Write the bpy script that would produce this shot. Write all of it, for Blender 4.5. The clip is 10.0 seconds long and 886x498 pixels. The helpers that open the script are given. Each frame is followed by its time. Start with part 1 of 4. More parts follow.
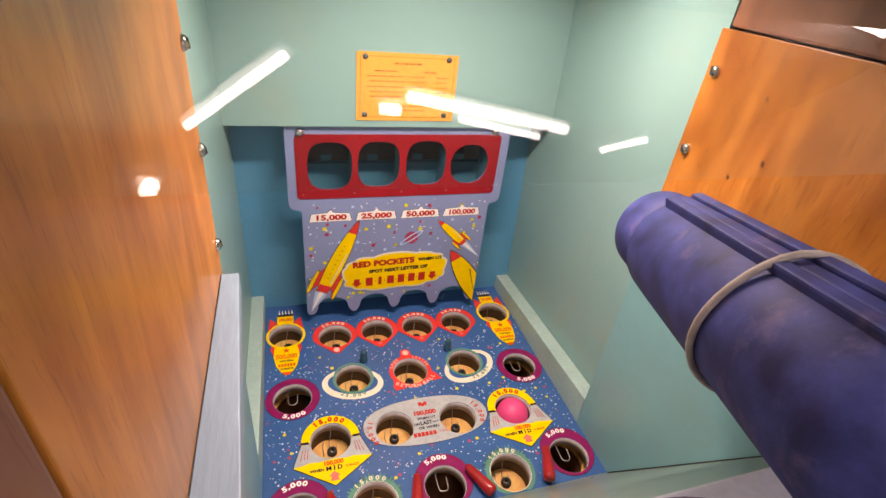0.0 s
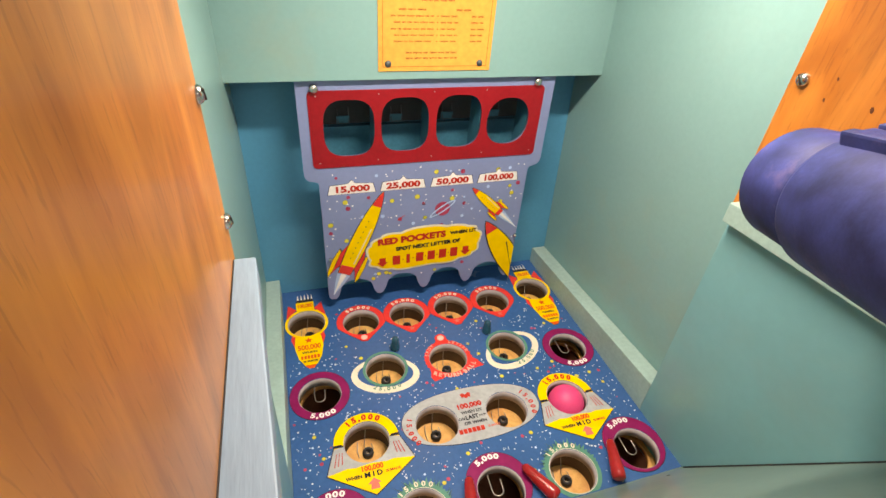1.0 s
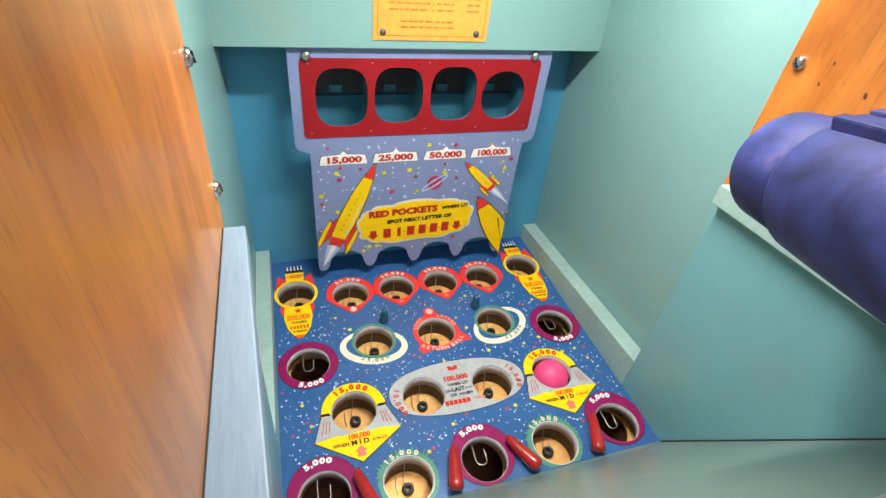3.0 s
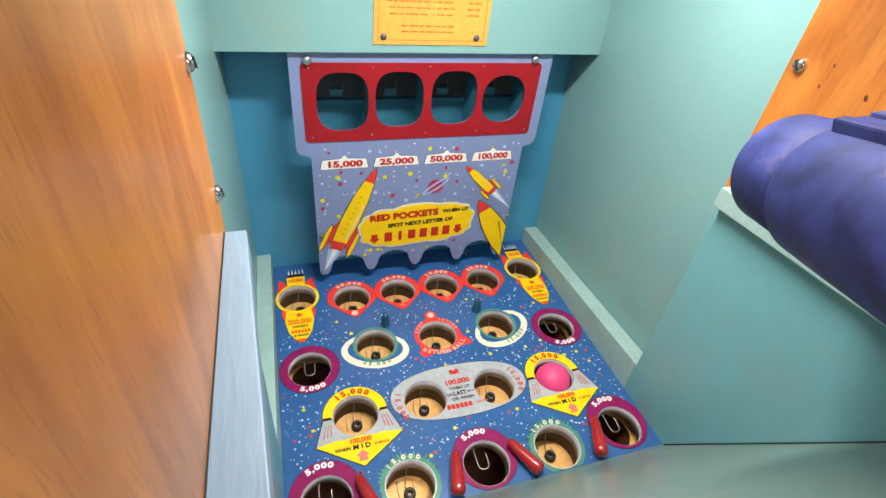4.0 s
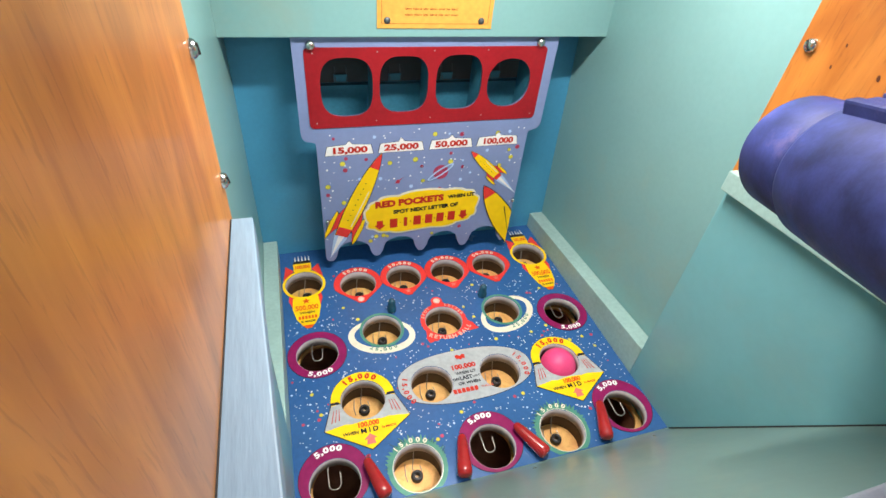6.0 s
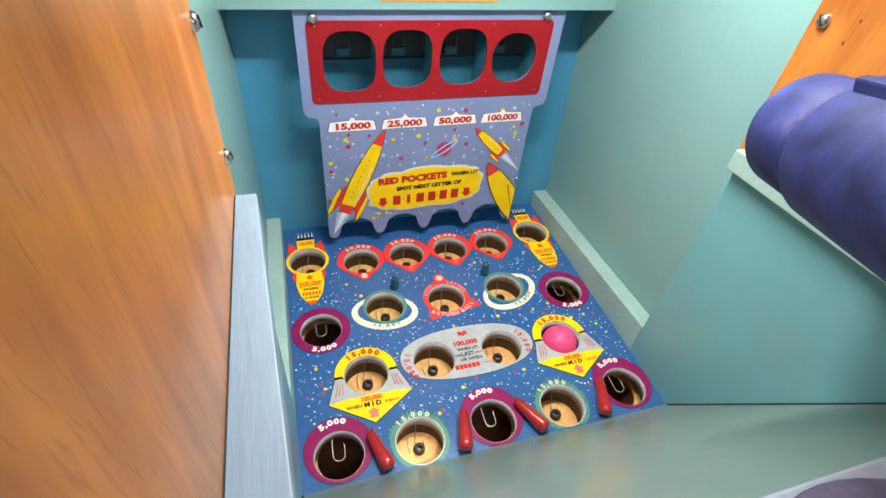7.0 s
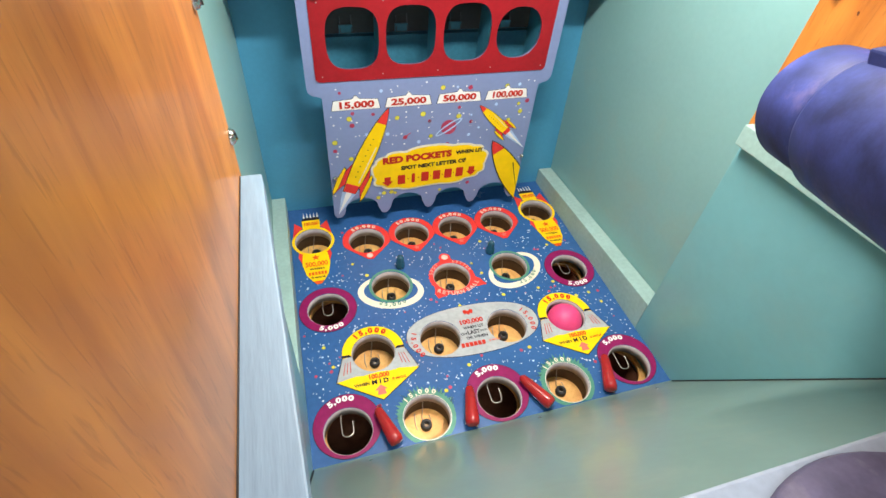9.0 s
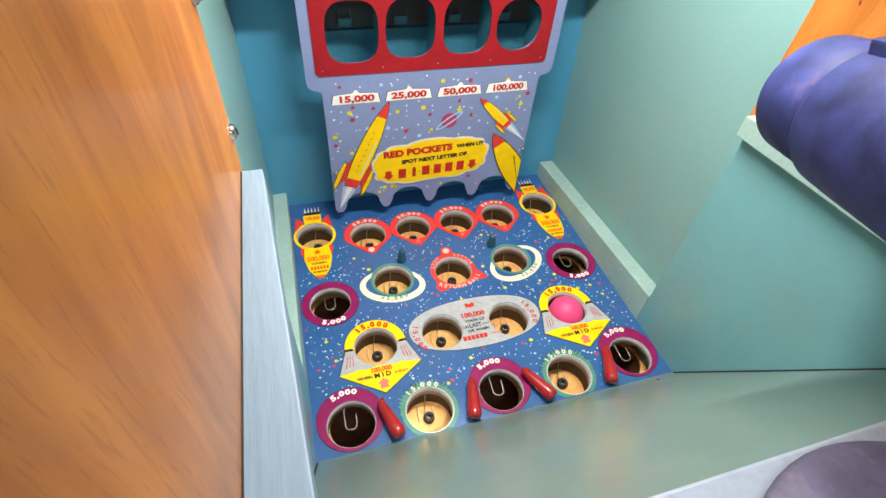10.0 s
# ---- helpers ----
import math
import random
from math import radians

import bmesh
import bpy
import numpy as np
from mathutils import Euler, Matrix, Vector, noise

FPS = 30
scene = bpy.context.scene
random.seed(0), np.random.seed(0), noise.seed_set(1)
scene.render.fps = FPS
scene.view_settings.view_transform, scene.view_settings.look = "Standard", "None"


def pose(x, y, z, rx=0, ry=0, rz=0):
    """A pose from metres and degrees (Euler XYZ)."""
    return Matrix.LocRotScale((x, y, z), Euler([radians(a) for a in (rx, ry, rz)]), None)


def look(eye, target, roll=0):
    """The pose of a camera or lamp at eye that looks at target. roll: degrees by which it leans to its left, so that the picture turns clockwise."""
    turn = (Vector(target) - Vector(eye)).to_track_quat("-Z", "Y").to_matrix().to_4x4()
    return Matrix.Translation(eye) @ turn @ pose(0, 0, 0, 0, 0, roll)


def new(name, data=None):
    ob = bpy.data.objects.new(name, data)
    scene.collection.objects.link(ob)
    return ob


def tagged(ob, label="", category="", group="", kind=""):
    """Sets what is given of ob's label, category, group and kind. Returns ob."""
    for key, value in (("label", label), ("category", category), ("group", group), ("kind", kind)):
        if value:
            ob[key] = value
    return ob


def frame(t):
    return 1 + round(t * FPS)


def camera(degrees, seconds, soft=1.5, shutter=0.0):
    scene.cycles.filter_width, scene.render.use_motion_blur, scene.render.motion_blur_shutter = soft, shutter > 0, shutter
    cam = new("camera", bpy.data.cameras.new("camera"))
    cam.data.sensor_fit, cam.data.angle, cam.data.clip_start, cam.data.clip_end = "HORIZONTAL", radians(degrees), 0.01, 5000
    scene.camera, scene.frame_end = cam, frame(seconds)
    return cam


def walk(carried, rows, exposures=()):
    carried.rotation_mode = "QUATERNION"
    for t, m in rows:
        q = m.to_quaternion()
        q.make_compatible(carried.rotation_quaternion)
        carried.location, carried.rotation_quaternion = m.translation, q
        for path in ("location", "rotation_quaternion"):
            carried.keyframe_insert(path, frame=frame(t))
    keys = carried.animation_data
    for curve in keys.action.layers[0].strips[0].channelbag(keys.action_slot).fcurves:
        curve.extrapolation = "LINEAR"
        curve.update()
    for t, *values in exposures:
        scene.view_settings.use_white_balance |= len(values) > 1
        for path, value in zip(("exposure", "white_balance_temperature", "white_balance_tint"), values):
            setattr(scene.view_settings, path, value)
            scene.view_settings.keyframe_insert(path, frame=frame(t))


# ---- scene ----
cam = camera(84.8, 10.0)
PATH = [
    (0, (-0.185, -0.82, 0.658), (0.397, 0.774, -0.402), 7.0),
    (0.5, (-0.208, -0.761, 0.613), (0.417, 0.726, -0.57), 8.0),
    (1, (-0.204, -0.725, 0.595), (0.347, 0.817, -0.553), 4.6),
    (1.5, (-0.203, -0.726, 0.595), (0.367, 0.777, -0.594), 6.9),
    (2, (-0.204, -0.726, 0.595), (0.366, 0.74, -0.639), 7.6),
    (2.5, (-0.204, -0.726, 0.595), (0.37, 0.741, -0.637), 7.3),
    (4, (-0.204, -0.726, 0.595), (0.368, 0.754, -0.622), 6.8),
    (4.5, (-0.204, -0.726, 0.595), (0.363, 0.76, -0.617), 6.4),
    (5, (-0.204, -0.726, 0.595), (0.356, 0.759, -0.622), 6.1),
    (5.5, (-0.204, -0.726, 0.595), (0.349, 0.748, -0.639), 6.0),
    (7, (-0.205, -0.727, 0.596), (0.317, 0.667, -0.739), 6.5),
    (7.5, (-0.205, -0.727, 0.596), (0.307, 0.648, -0.763), 6.5),
    (8, (-0.206, -0.727, 0.596), (0.3, 0.635, -0.778), 6.4),
    (8.5, (-0.206, -0.727, 0.596), (0.292, 0.625, -0.791), 6.0),
    (9, (-0.206, -0.727, 0.596), (0.286, 0.615, -0.803), 5.8),
    (9.5, (-0.206, -0.727, 0.597), (0.28, 0.605, -0.814), 5.5),
    (10, (-0.206, -0.728, 0.597), (0.276, 0.598, -0.821), 5.3),
]
walk(cam, [(t, look(eye, target, roll)) for t, eye, target, roll in PATH], exposures=[(0, -0.38, 8100, 38), (0.5, -0.24, 7500, 26), (1, -0.26, 7900, 23), (2.5, -0.17, 6700, 16), (5.5, -0.15, 6400, 16), (10, -0.02, 6650, 16)])

# ---- world, lights ----
world = bpy.data.worlds.new("room_air")
scene.world = world
world.use_nodes = True
world.node_tree.nodes["Background"].inputs["Color"].default_value = (0.85, 0.9, 1.0, 1)
world.node_tree.nodes["Background"].inputs["Strength"].default_value = 0.25


def area_lamp(name, m, sx, sy, watts, colour, spread=180):
    data = bpy.data.lights.new(name, "AREA")
    data.shape, data.size, data.size_y, data.energy, data.color = "RECTANGLE", sx, sy, watts, colour
    data.spread = radians(spread)
    ob = new(name, data)
    ob.matrix_world = m
    return ob


area_lamp("cabinet_tube_light", look((0.01, -0.34, 0.728), (0.01, -0.34, 0.0)), 0.28, 0.03, 5.2, (1.0, 0.95, 0.86), 150)
# Added fill from the room side, for the wood panels, gun and apron.
area_lamp("room_fill_light", look((-0.1, -1.15, 1.31), (-0.1, -1.15, 0)), 0.6, 0.6, 7.5, (0.95, 0.97, 1.0))

# Added spot without a fixture; stands in for the glare at the front-left pocket.
spot = bpy.data.lights.new("pocket_glare_spot", "SPOT")
spot.energy, spot.spot_size, spot.spot_blend, spot.shadow_soft_size, spot.color = 85, radians(3.6), 0.7, 0.02, (1.0, 0.96, 0.86)
new("pocket_glare_spot", spot).matrix_world = look((-0.1, -1.10, 1.28), (-0.102, -0.479, 0.0))

# ---- materials ----


def rgb(h):
    """Linear colour from an sRGB hex string."""
    c = [int(h[i:i + 2], 16) / 255 for i in (0, 2, 4)]
    return tuple(v / 12.92 if v <= 0.04045 else ((v + 0.055) / 1.055) ** 2.4 for v in c)


def paint(name, colour, rough=0.5, metal=0.0, vary=0.12, coarse=9.0, fine=160.0, bump=0.08, stain=None, coat=0.0, stretch=(1, 1, 1), dirt=None, grain=0.18, spec=0.5):
    """A painted or plain surface with blotches, fine grain and faint relief."""
    m = bpy.data.materials.new(name)
    m.use_nodes = True
    nt = m.node_tree
    bsdf = nt.nodes["Principled BSDF"]
    tc = nt.nodes.new("ShaderNodeTexCoord")
    mp = nt.nodes.new("ShaderNodeMapping")
    mp.inputs["Scale"].default_value = stretch
    nt.links.new(tc.outputs["Object"], mp.inputs["Vector"])
    n1, n2 = nt.nodes.new("ShaderNodeTexNoise"), nt.nodes.new("ShaderNodeTexNoise")
    n1.inputs["Scale"].default_value, n2.inputs["Scale"].default_value = coarse, fine
    n1.inputs["Detail"].default_value, n2.inputs["Detail"].default_value = 5, 3
    for n in (n1, n2):
        nt.links.new(mp.outputs["Vector"], n.inputs["Vector"])
    ramp = nt.nodes.new("ShaderNodeValToRGB")
    a = [max(0, c * (1 - vary)) for c in colour]
    b = [min(1, c * (1 + vary)) for c in colour]
    if stain:
        a = stain
    ramp.color_ramp.elements[0].position, ramp.color_ramp.elements[1].position = 0.3, 0.7
    ramp.color_ramp.elements[0].color, ramp.color_ramp.elements[1].color = (*a, 1), (*b, 1)
    nt.links.new(n1.outputs["Fac"], ramp.inputs["Fac"])
    mix = nt.nodes.new("ShaderNodeMix")
    mix.data_type, mix.blend_type = "RGBA", "OVERLAY"
    mix.inputs[0].default_value = grain
    nt.links.new(ramp.outputs["Color"], mix.inputs[6])
    nt.links.new(n2.outputs["Fac"], mix.inputs[7])
    last = mix
    if dirt:
        n3 = nt.nodes.new("ShaderNodeTexNoise")
        n3.inputs["Scale"].default_value, n3.inputs["Detail"].default_value, n3.inputs["Roughness"].default_value = coarse * 0.9, 8, 0.62
        nt.links.new(tc.outputs["Object"], n3.inputs["Vector"])
        mask = nt.nodes.new("ShaderNodeMapRange")
        mask.inputs["From Min"].default_value, mask.inputs["From Max"].default_value = 0.56, 0.74
        mask.inputs["To Max"].default_value = dirt[1]
        nt.links.new(n3.outputs["Fac"], mask.inputs["Value"])
        last = nt.nodes.new("ShaderNodeMix")
        last.data_type = "RGBA"
        last.inputs[7].default_value = (*dirt[0], 1)
        nt.links.new(mask.outputs["Result"], last.inputs[0])
        nt.links.new(mix.outputs[2], last.inputs[6])
    nt.links.new(last.outputs[2], bsdf.inputs["Base Color"])
    rr = nt.nodes.new("ShaderNodeMapRange")
    rr.inputs["To Min"].default_value, rr.inputs["To Max"].default_value = max(0.02, rough - 0.08), min(1, rough + 0.08)
    nt.links.new(n1.outputs["Fac"], rr.inputs["Value"])
    nt.links.new(rr.outputs["Result"], bsdf.inputs["Roughness"])
    bsdf.inputs["Metallic"].default_value = metal
    bsdf.inputs["Specular IOR Level"].default_value = 0.2 if "_ink" in name else spec
    bsdf.inputs["Coat Weight"].default_value = coat
    bsdf.inputs["Coat Roughness"].default_value = 0.12
    if bump:
        bp = nt.nodes.new("ShaderNodeBump")
        bp.inputs["Strength"].default_value, bp.inputs["Distance"].default_value = bump, 0.001
        nt.links.new(n2.outputs["Fac"], bp.inputs["Height"])
        nt.links.new(bp.outputs["Normal"], bsdf.inputs["Normal"])
    return m


def wood(name, dark, light, scale=1.0, rough=0.45, coat=0.3, pores=True):
    """Varnished wood veneer, its grain along z, with wandering figure and fine pores."""
    m = bpy.data.materials.new(name)
    m.use_nodes = True
    nt = m.node_tree
    bsdf = nt.nodes["Principled BSDF"]
    tc = nt.nodes.new("ShaderNodeTexCoord")

    def noise_of(stretch, size, detail, distort=0.0):
        mp = nt.nodes.new("ShaderNodeMapping")
        mp.inputs["Scale"].default_value = stretch
        nt.links.new(tc.outputs["Object"], mp.inputs["Vector"])
        n = nt.nodes.new("ShaderNodeTexNoise")
        n.inputs["Scale"].default_value, n.inputs["Detail"].default_value = size * scale, detail
        n.inputs["Distortion"].default_value = distort
        nt.links.new(mp.outputs["Vector"], n.inputs["Vector"])
        return n

    figure = noise_of((1, 1, 0.24), 17, 8, 1.8)
    streak = noise_of((1, 1, 0.06), 75, 4, 1.0)
    pore = noise_of((1, 1, 0.10), 420, 4, 0.6)
    cloud = noise_of((1, 1, 0.40), 11, 5, 0.8)
    ramp = nt.nodes.new("ShaderNodeValToRGB")
    ramp.color_ramp.elements[0].position, ramp.color_ramp.elements[1].position = 0.32, 0.68
    ramp.color_ramp.elements[0].color, ramp.color_ramp.elements[1].color = (*dark, 1), (*light, 1)
    add = nt.nodes.new("ShaderNodeMath")
    add.operation = "MULTIPLY_ADD"
    add.inputs[1].default_value = 0.20
    nt.links.new(streak.outputs["Fac"], add.inputs[0])
    half = nt.nodes.new("ShaderNodeMath")
    half.operation = "MULTIPLY"
    half.inputs[1].default_value = 0.80
    nt.links.new(figure.outputs["Fac"], half.inputs[0])
    nt.links.new(half.outputs[0], add.inputs[2])
    nt.links.new(add.outputs[0], ramp.inputs["Fac"])
    mix = nt.nodes.new("ShaderNodeMix")
    mix.data_type, mix.blend_type = "RGBA", "OVERLAY"
    mix.inputs[0].default_value = 0.65
    nt.links.new(ramp.outputs["Color"], mix.inputs[6])
    nt.links.new(cloud.outputs["Fac"], mix.inputs[7])
    last = mix
    if pores:
        pr = nt.nodes.new("ShaderNodeValToRGB")
        pr.color_ramp.elements[0].position, pr.color_ramp.elements[1].position = 0.34, 0.43
        pr.color_ramp.elements[0].color, pr.color_ramp.elements[1].color = (0.55, 0.5, 0.45, 1), (1, 1, 1, 1)
        nt.links.new(pore.outputs["Fac"], pr.inputs["Fac"])
        last = nt.nodes.new("ShaderNodeMix")
        last.data_type, last.blend_type = "RGBA", "MULTIPLY"
        last.inputs[0].default_value = 0.42
        nt.links.new(mix.outputs[2], last.inputs[6])
        nt.links.new(pr.outputs["Color"], last.inputs[7])
    nt.links.new(last.outputs[2], bsdf.inputs["Base Color"])
    bsdf.inputs["Roughness"].default_value = rough
    bsdf.inputs["Coat Weight"].default_value = coat
    bsdf.inputs["Coat Roughness"].default_value = 0.18
    bp = nt.nodes.new("ShaderNodeBump")
    bp.inputs["Strength"].default_value, bp.inputs["Distance"].default_value = 0.06, 0.0006
    nt.links.new(streak.outputs["Fac"], bp.inputs["Height"])
    nt.links.new(bp.outputs["Normal"], bsdf.inputs["Normal"])
    return m


def glow(name, colour, strength):
    m = bpy.data.materials.new(name)
    m.use_nodes = True
    b = m.node_tree.nodes["Principled BSDF"]
    b.inputs["Base Color"].default_value = (*colour, 1)
    b.inputs["Emission Color"].default_value = (*colour, 1)
    b.inputs["Emission Strength"].default_value = strength
    return m


def glass(name, tint, rough=0.0):
    m = bpy.data.materials.new(name)
    m.use_nodes = True
    b = m.node_tree.nodes["Principled BSDF"]
    b.inputs["Base Color"].default_value = (*tint, 1)
    b.inputs["Transmission Weight"].default_value = 1.0
    b.inputs["Roughness"].default_value = rough
    b.inputs["IOR"].default_value = 1.45
    return m


GREEN = paint("sea_green_paint", (0.20, 0.395, 0.39), 0.40, vary=0.07, coarse=4, fine=140, bump=0.02, coat=0.15, dirt=((0.33, 0.34, 0.22), 0.4), grain=0.05)
GREEN_LOWER = paint("blue_green_paint", (0.152, 0.385, 0.415), 0.34, vary=0.10, coarse=4, fine=90, bump=0.02, coat=0.25, dirt=((0.26, 0.33, 0.27), 0.35), grain=0.05)
GREEN_PALE = paint("pale_green_paint", (0.30, 0.46, 0.43), 0.45, vary=0.10, coarse=14, bump=0.1, dirt=((0.35, 0.33, 0.22), 0.3))
APRON_GREEN = paint("grey_green_apron_paint", (0.16, 0.245, 0.22), 0.38, vary=0.10, coarse=6, fine=90, bump=0.03, coat=0.3, dirt=((0.36, 0.36, 0.27), 0.35), grain=0.06)
LEDGE_PALE = paint("pale_blue_painted_wood", (0.215, 0.325, 0.43), 0.5, vary=0.10, coarse=30, fine=300, bump=0.35, stretch=(1, 0.12, 1))
BLUE_WALL = paint("teal_blue_paint", (0.058, 0.295, 0.48), 0.45, vary=0.08, coarse=7, bump=0.03, grain=0.08)
FIELD_BLUE = paint("field_blue_enamel", (0.027, 0.104, 0.285), 0.24, vary=0.10, coarse=12, bump=0.03, coat=0.25)
BOARD_BLUE = paint("board_lavender_blue_enamel", (0.20, 0.255, 0.45), 0.35, vary=0.08, coarse=10, bump=0.02, coat=0.1, grain=0.06, spec=0.3)
BOARD_RED = paint("board_crimson_enamel", (0.30, 0.009, 0.015), 0.38, vary=0.12, coarse=14, bump=0.03, coat=0.1, spec=0.3)
PLY = wood("orange_varnished_plywood", (0.35, 0.112, 0.015), (0.66, 0.262, 0.048), 1.0, 0.42, 0.28)
PINE = wood("knotty_orange_pine", (0.30, 0.082, 0.007), (0.57, 0.215, 0.035), 0.9, 0.42, 0.3)
KNOT = paint("dark_pine_knot", (0.10, 0.025, 0.006), 0.5, vary=0.4, coarse=200)
BROWN = wood("red_brown_wood", (0.16, 0.06, 0.03), (0.30, 0.13, 0.07), 1.0, 0.5, 0.1)
TAN = wood("bare_tan_plywood", (0.62, 0.32, 0.085), (0.82, 0.48, 0.155), 2.0, 0.6, 0.0)
LIP = paint("worn_grey_white_wood_edge", (0.37, 0.33, 0.33), 0.7, vary=0.25, coarse=60, fine=400, bump=0.3)
CUP = paint("dark_brown_wood", (0.060, 0.040, 0.030), 0.75, vary=0.3, coarse=60, fine=300, bump=0.2)
BLACK = paint("black_rubber", (0.012, 0.012, 0.012), 0.5, vary=0.2, bump=0.05)
DARK = paint("dark_box_paint", (0.05, 0.055, 0.06), 0.7, vary=0.3)
STEEL = paint("bright_steel", (0.62, 0.60, 0.57), 0.22, metal=1.0, vary=0.1, coarse=80, bump=0.05)
DULL_WIRE = paint("dull_grey_wire", (0.10, 0.12, 0.13), 0.5, metal=0.6, vary=0.2, coarse=80, bump=0.0)
WIRE = paint("galvanised_wire", (0.34, 0.32, 0.29), 0.42, metal=1.0, vary=0.1, coarse=80, bump=0.0)
GUN_BLUE = paint("violet_blue_hammered_paint", (0.030, 0.041, 0.165), 0.58, vary=0.5, coarse=38, fine=420, bump=0.07, dirt=((0.17, 0.13, 0.26), 0.6), spec=0.3)
MOUNT = paint("dusty_violet_grey_paint", (0.085, 0.078, 0.135), 0.6, vary=0.35, coarse=30, fine=300, bump=0.12, dirt=((0.24, 0.22, 0.27), 0.6), spec=0.3)
CORD = paint("grey_beige_cord", (0.36, 0.33, 0.30), 0.7, vary=0.2, coarse=90, bump=0.3)
PEG_RED = paint("glossy_red_rubber", (0.33, 0.010, 0.010), 0.22, vary=0.18, coarse=40, bump=0.04, coat=0.5)
PEG_TEAL = paint("dark_teal_plastic", (0.012, 0.075, 0.12), 0.25, vary=0.1, coarse=60, bump=0.02, coat=0.4)
PINK = paint("hot_pink_rubber", (0.80, 0.065, 0.215), 0.5, vary=0.08, coarse=30, fine=500, bump=0.1)
CARD = paint("amber_printed_card", (0.80, 0.37, 0.065), 0.5, vary=0.05, coarse=20, bump=0.02)
WHITE = paint("white_ink", (0.80, 0.80, 0.78), 0.35, vary=0.05, coarse=60, bump=0.0)
CREAM = paint("cream_ink", (0.72, 0.68, 0.54), 0.35, vary=0.05, coarse=60, bump=0.0)
YELLOW = paint("yellow_ink", (0.92, 0.60, 0.004), 0.34, vary=0.06, coarse=50, bump=0.0, grain=0.05)
DOT_YELLOW = paint("soft_yellow_dot_ink", (0.62, 0.55, 0.06), 0.35, vary=0.2, coarse=50, bump=0.0)
STAR = paint("dull_white_star_ink", (0.56, 0.63, 0.70), 0.35, vary=0.15, coarse=60, bump=0.0)
OLIVE = paint("olive_outline_ink", (0.20, 0.22, 0.07), 0.35, vary=0.2, coarse=50, bump=0.0)
DOT_RED = paint("dull_red_dot_ink", (0.40, 0.05, 0.10), 0.35, vary=0.25, coarse=50, bump=0.0)
RED = paint("red_ink", (0.72, 0.045, 0.036), 0.32, vary=0.08, coarse=50, bump=0.0)
BRICK_RED = paint("brick_red_ink", (0.50, 0.030, 0.014), 0.35, vary=0.08, coarse=50, bump=0.0)
PINKRED = paint("faded_red_ink", (0.66, 0.17, 0.13), 0.35, vary=0.08, coarse=50, bump=0.0)
PALE_PINK = paint("pale_pink_ink", (0.85, 0.42, 0.34), 0.35, vary=0.08, coarse=50, bump=0.0)
BOX_SHADE_BLUE = paint("shaded_box_blue_paint", (0.03, 0.17, 0.25), 0.5, vary=0.15, coarse=20)
ORANGE = paint("orange_red_ink", (0.72, 0.10, 0.012), 0.35, vary=0.08, coarse=50, bump=0.0)
MAGENTA = paint("magenta_purple_ink", (0.235, 0.011, 0.088), 0.32, vary=0.1, coarse=50, bump=0.0)
SEAGREEN = paint("sea_green_ink", (0.07, 0.235, 0.17), 0.35, vary=0.1, coarse=60, bump=0.0)
DARK_GREEN = paint("dark_green_ink", (0.02, 0.07, 0.06), 0.35, vary=0.1, coarse=60, bump=0.0)
SILVER = paint("silver_grey_ink", (0.37, 0.40, 0.41), 0.35, vary=0.08, coarse=40, bump=0.0)
INK = paint("black_ink", (0.012, 0.012, 0.02), 0.4, vary=0.1, coarse=50, bump=0.0)
SKYBLUE = paint("pale_blue_ink", (0.40, 0.55, 0.78), 0.35, vary=0.08, coarse=50, bump=0.0)
CARD_INK = paint("brown_card_ink", (0.27, 0.085, 0.02), 0.5, vary=0.1, coarse=60, bump=0.0)
LIT = glow("lit_insert_plastic", (1.0, 0.30, 0.24), 0.9)
TUBE = glow("fluorescent_tube_glow", (0.95, 1.0, 0.98), 30)
PANEL_GLOW = glow("fill_panel_glow", (0.95, 0.97, 1.0), 3.0)
TUBE_IN = glow("cabinet_tube_glow", (1.0, 0.93, 0.80), 6)
PANE = glass("clear_front_glass", (0.97, 1.0, 0.98))
ROOM = paint("pale_room_paint", (0.55, 0.55, 0.52), 0.8, vary=0.06, coarse=2)
ROOM_FLOOR = paint("grey_room_carpet", (0.10, 0.10, 0.12), 0.9, vary=0.3, coarse=3, fine=80)
SHELF_WHITE = paint("white_blue_laminate", (0.30, 0.365, 0.45), 0.35, vary=0.05, coarse=8, bump=0.03)

# ---- mesh helpers ----


def thing(name, label, category, m=None, group="", kind=""):
    ob = new(name)
    ob.empty_display_size = 0.02
    if m is not None:
        ob.matrix_world = m
    return tagged(ob, label, category, group, kind)


def part(name, bm, material, parent=None, label="", smooth=False):
    """Links a bmesh, or a ready mesh, as one mesh object under a thing."""
    if isinstance(bm, bmesh.types.BMesh):
        me = bpy.data.meshes.new(name)
        bm.normal_update()
        bm.to_mesh(me)
        bm.free()
    else:
        me = bm
    me.materials.clear()
    me.materials.append(material)
    if smooth:
        for p in me.polygons:
            p.use_smooth = True
    ob = new(name, me)
    if parent is not None:
        ob.parent = parent
    if label:
        ob["label"] = label
    return ob


def box(x0, x1, y0, y1, z0, z1, bevel=0.0, seg=2):
    bm = bmesh.new()
    bmesh.ops.create_cube(bm, size=1.0, matrix=Matrix.Translation(((x0 + x1) / 2, (y0 + y1) / 2, (z0 + z1) / 2)) @ Matrix.Diagonal((x1 - x0, y1 - y0, z1 - z0, 1)))
    if bevel:
        bmesh.ops.bevel(bm, geom=bm.edges[:], offset=bevel, segments=seg, affect="EDGES", profile=0.6)
    return bm


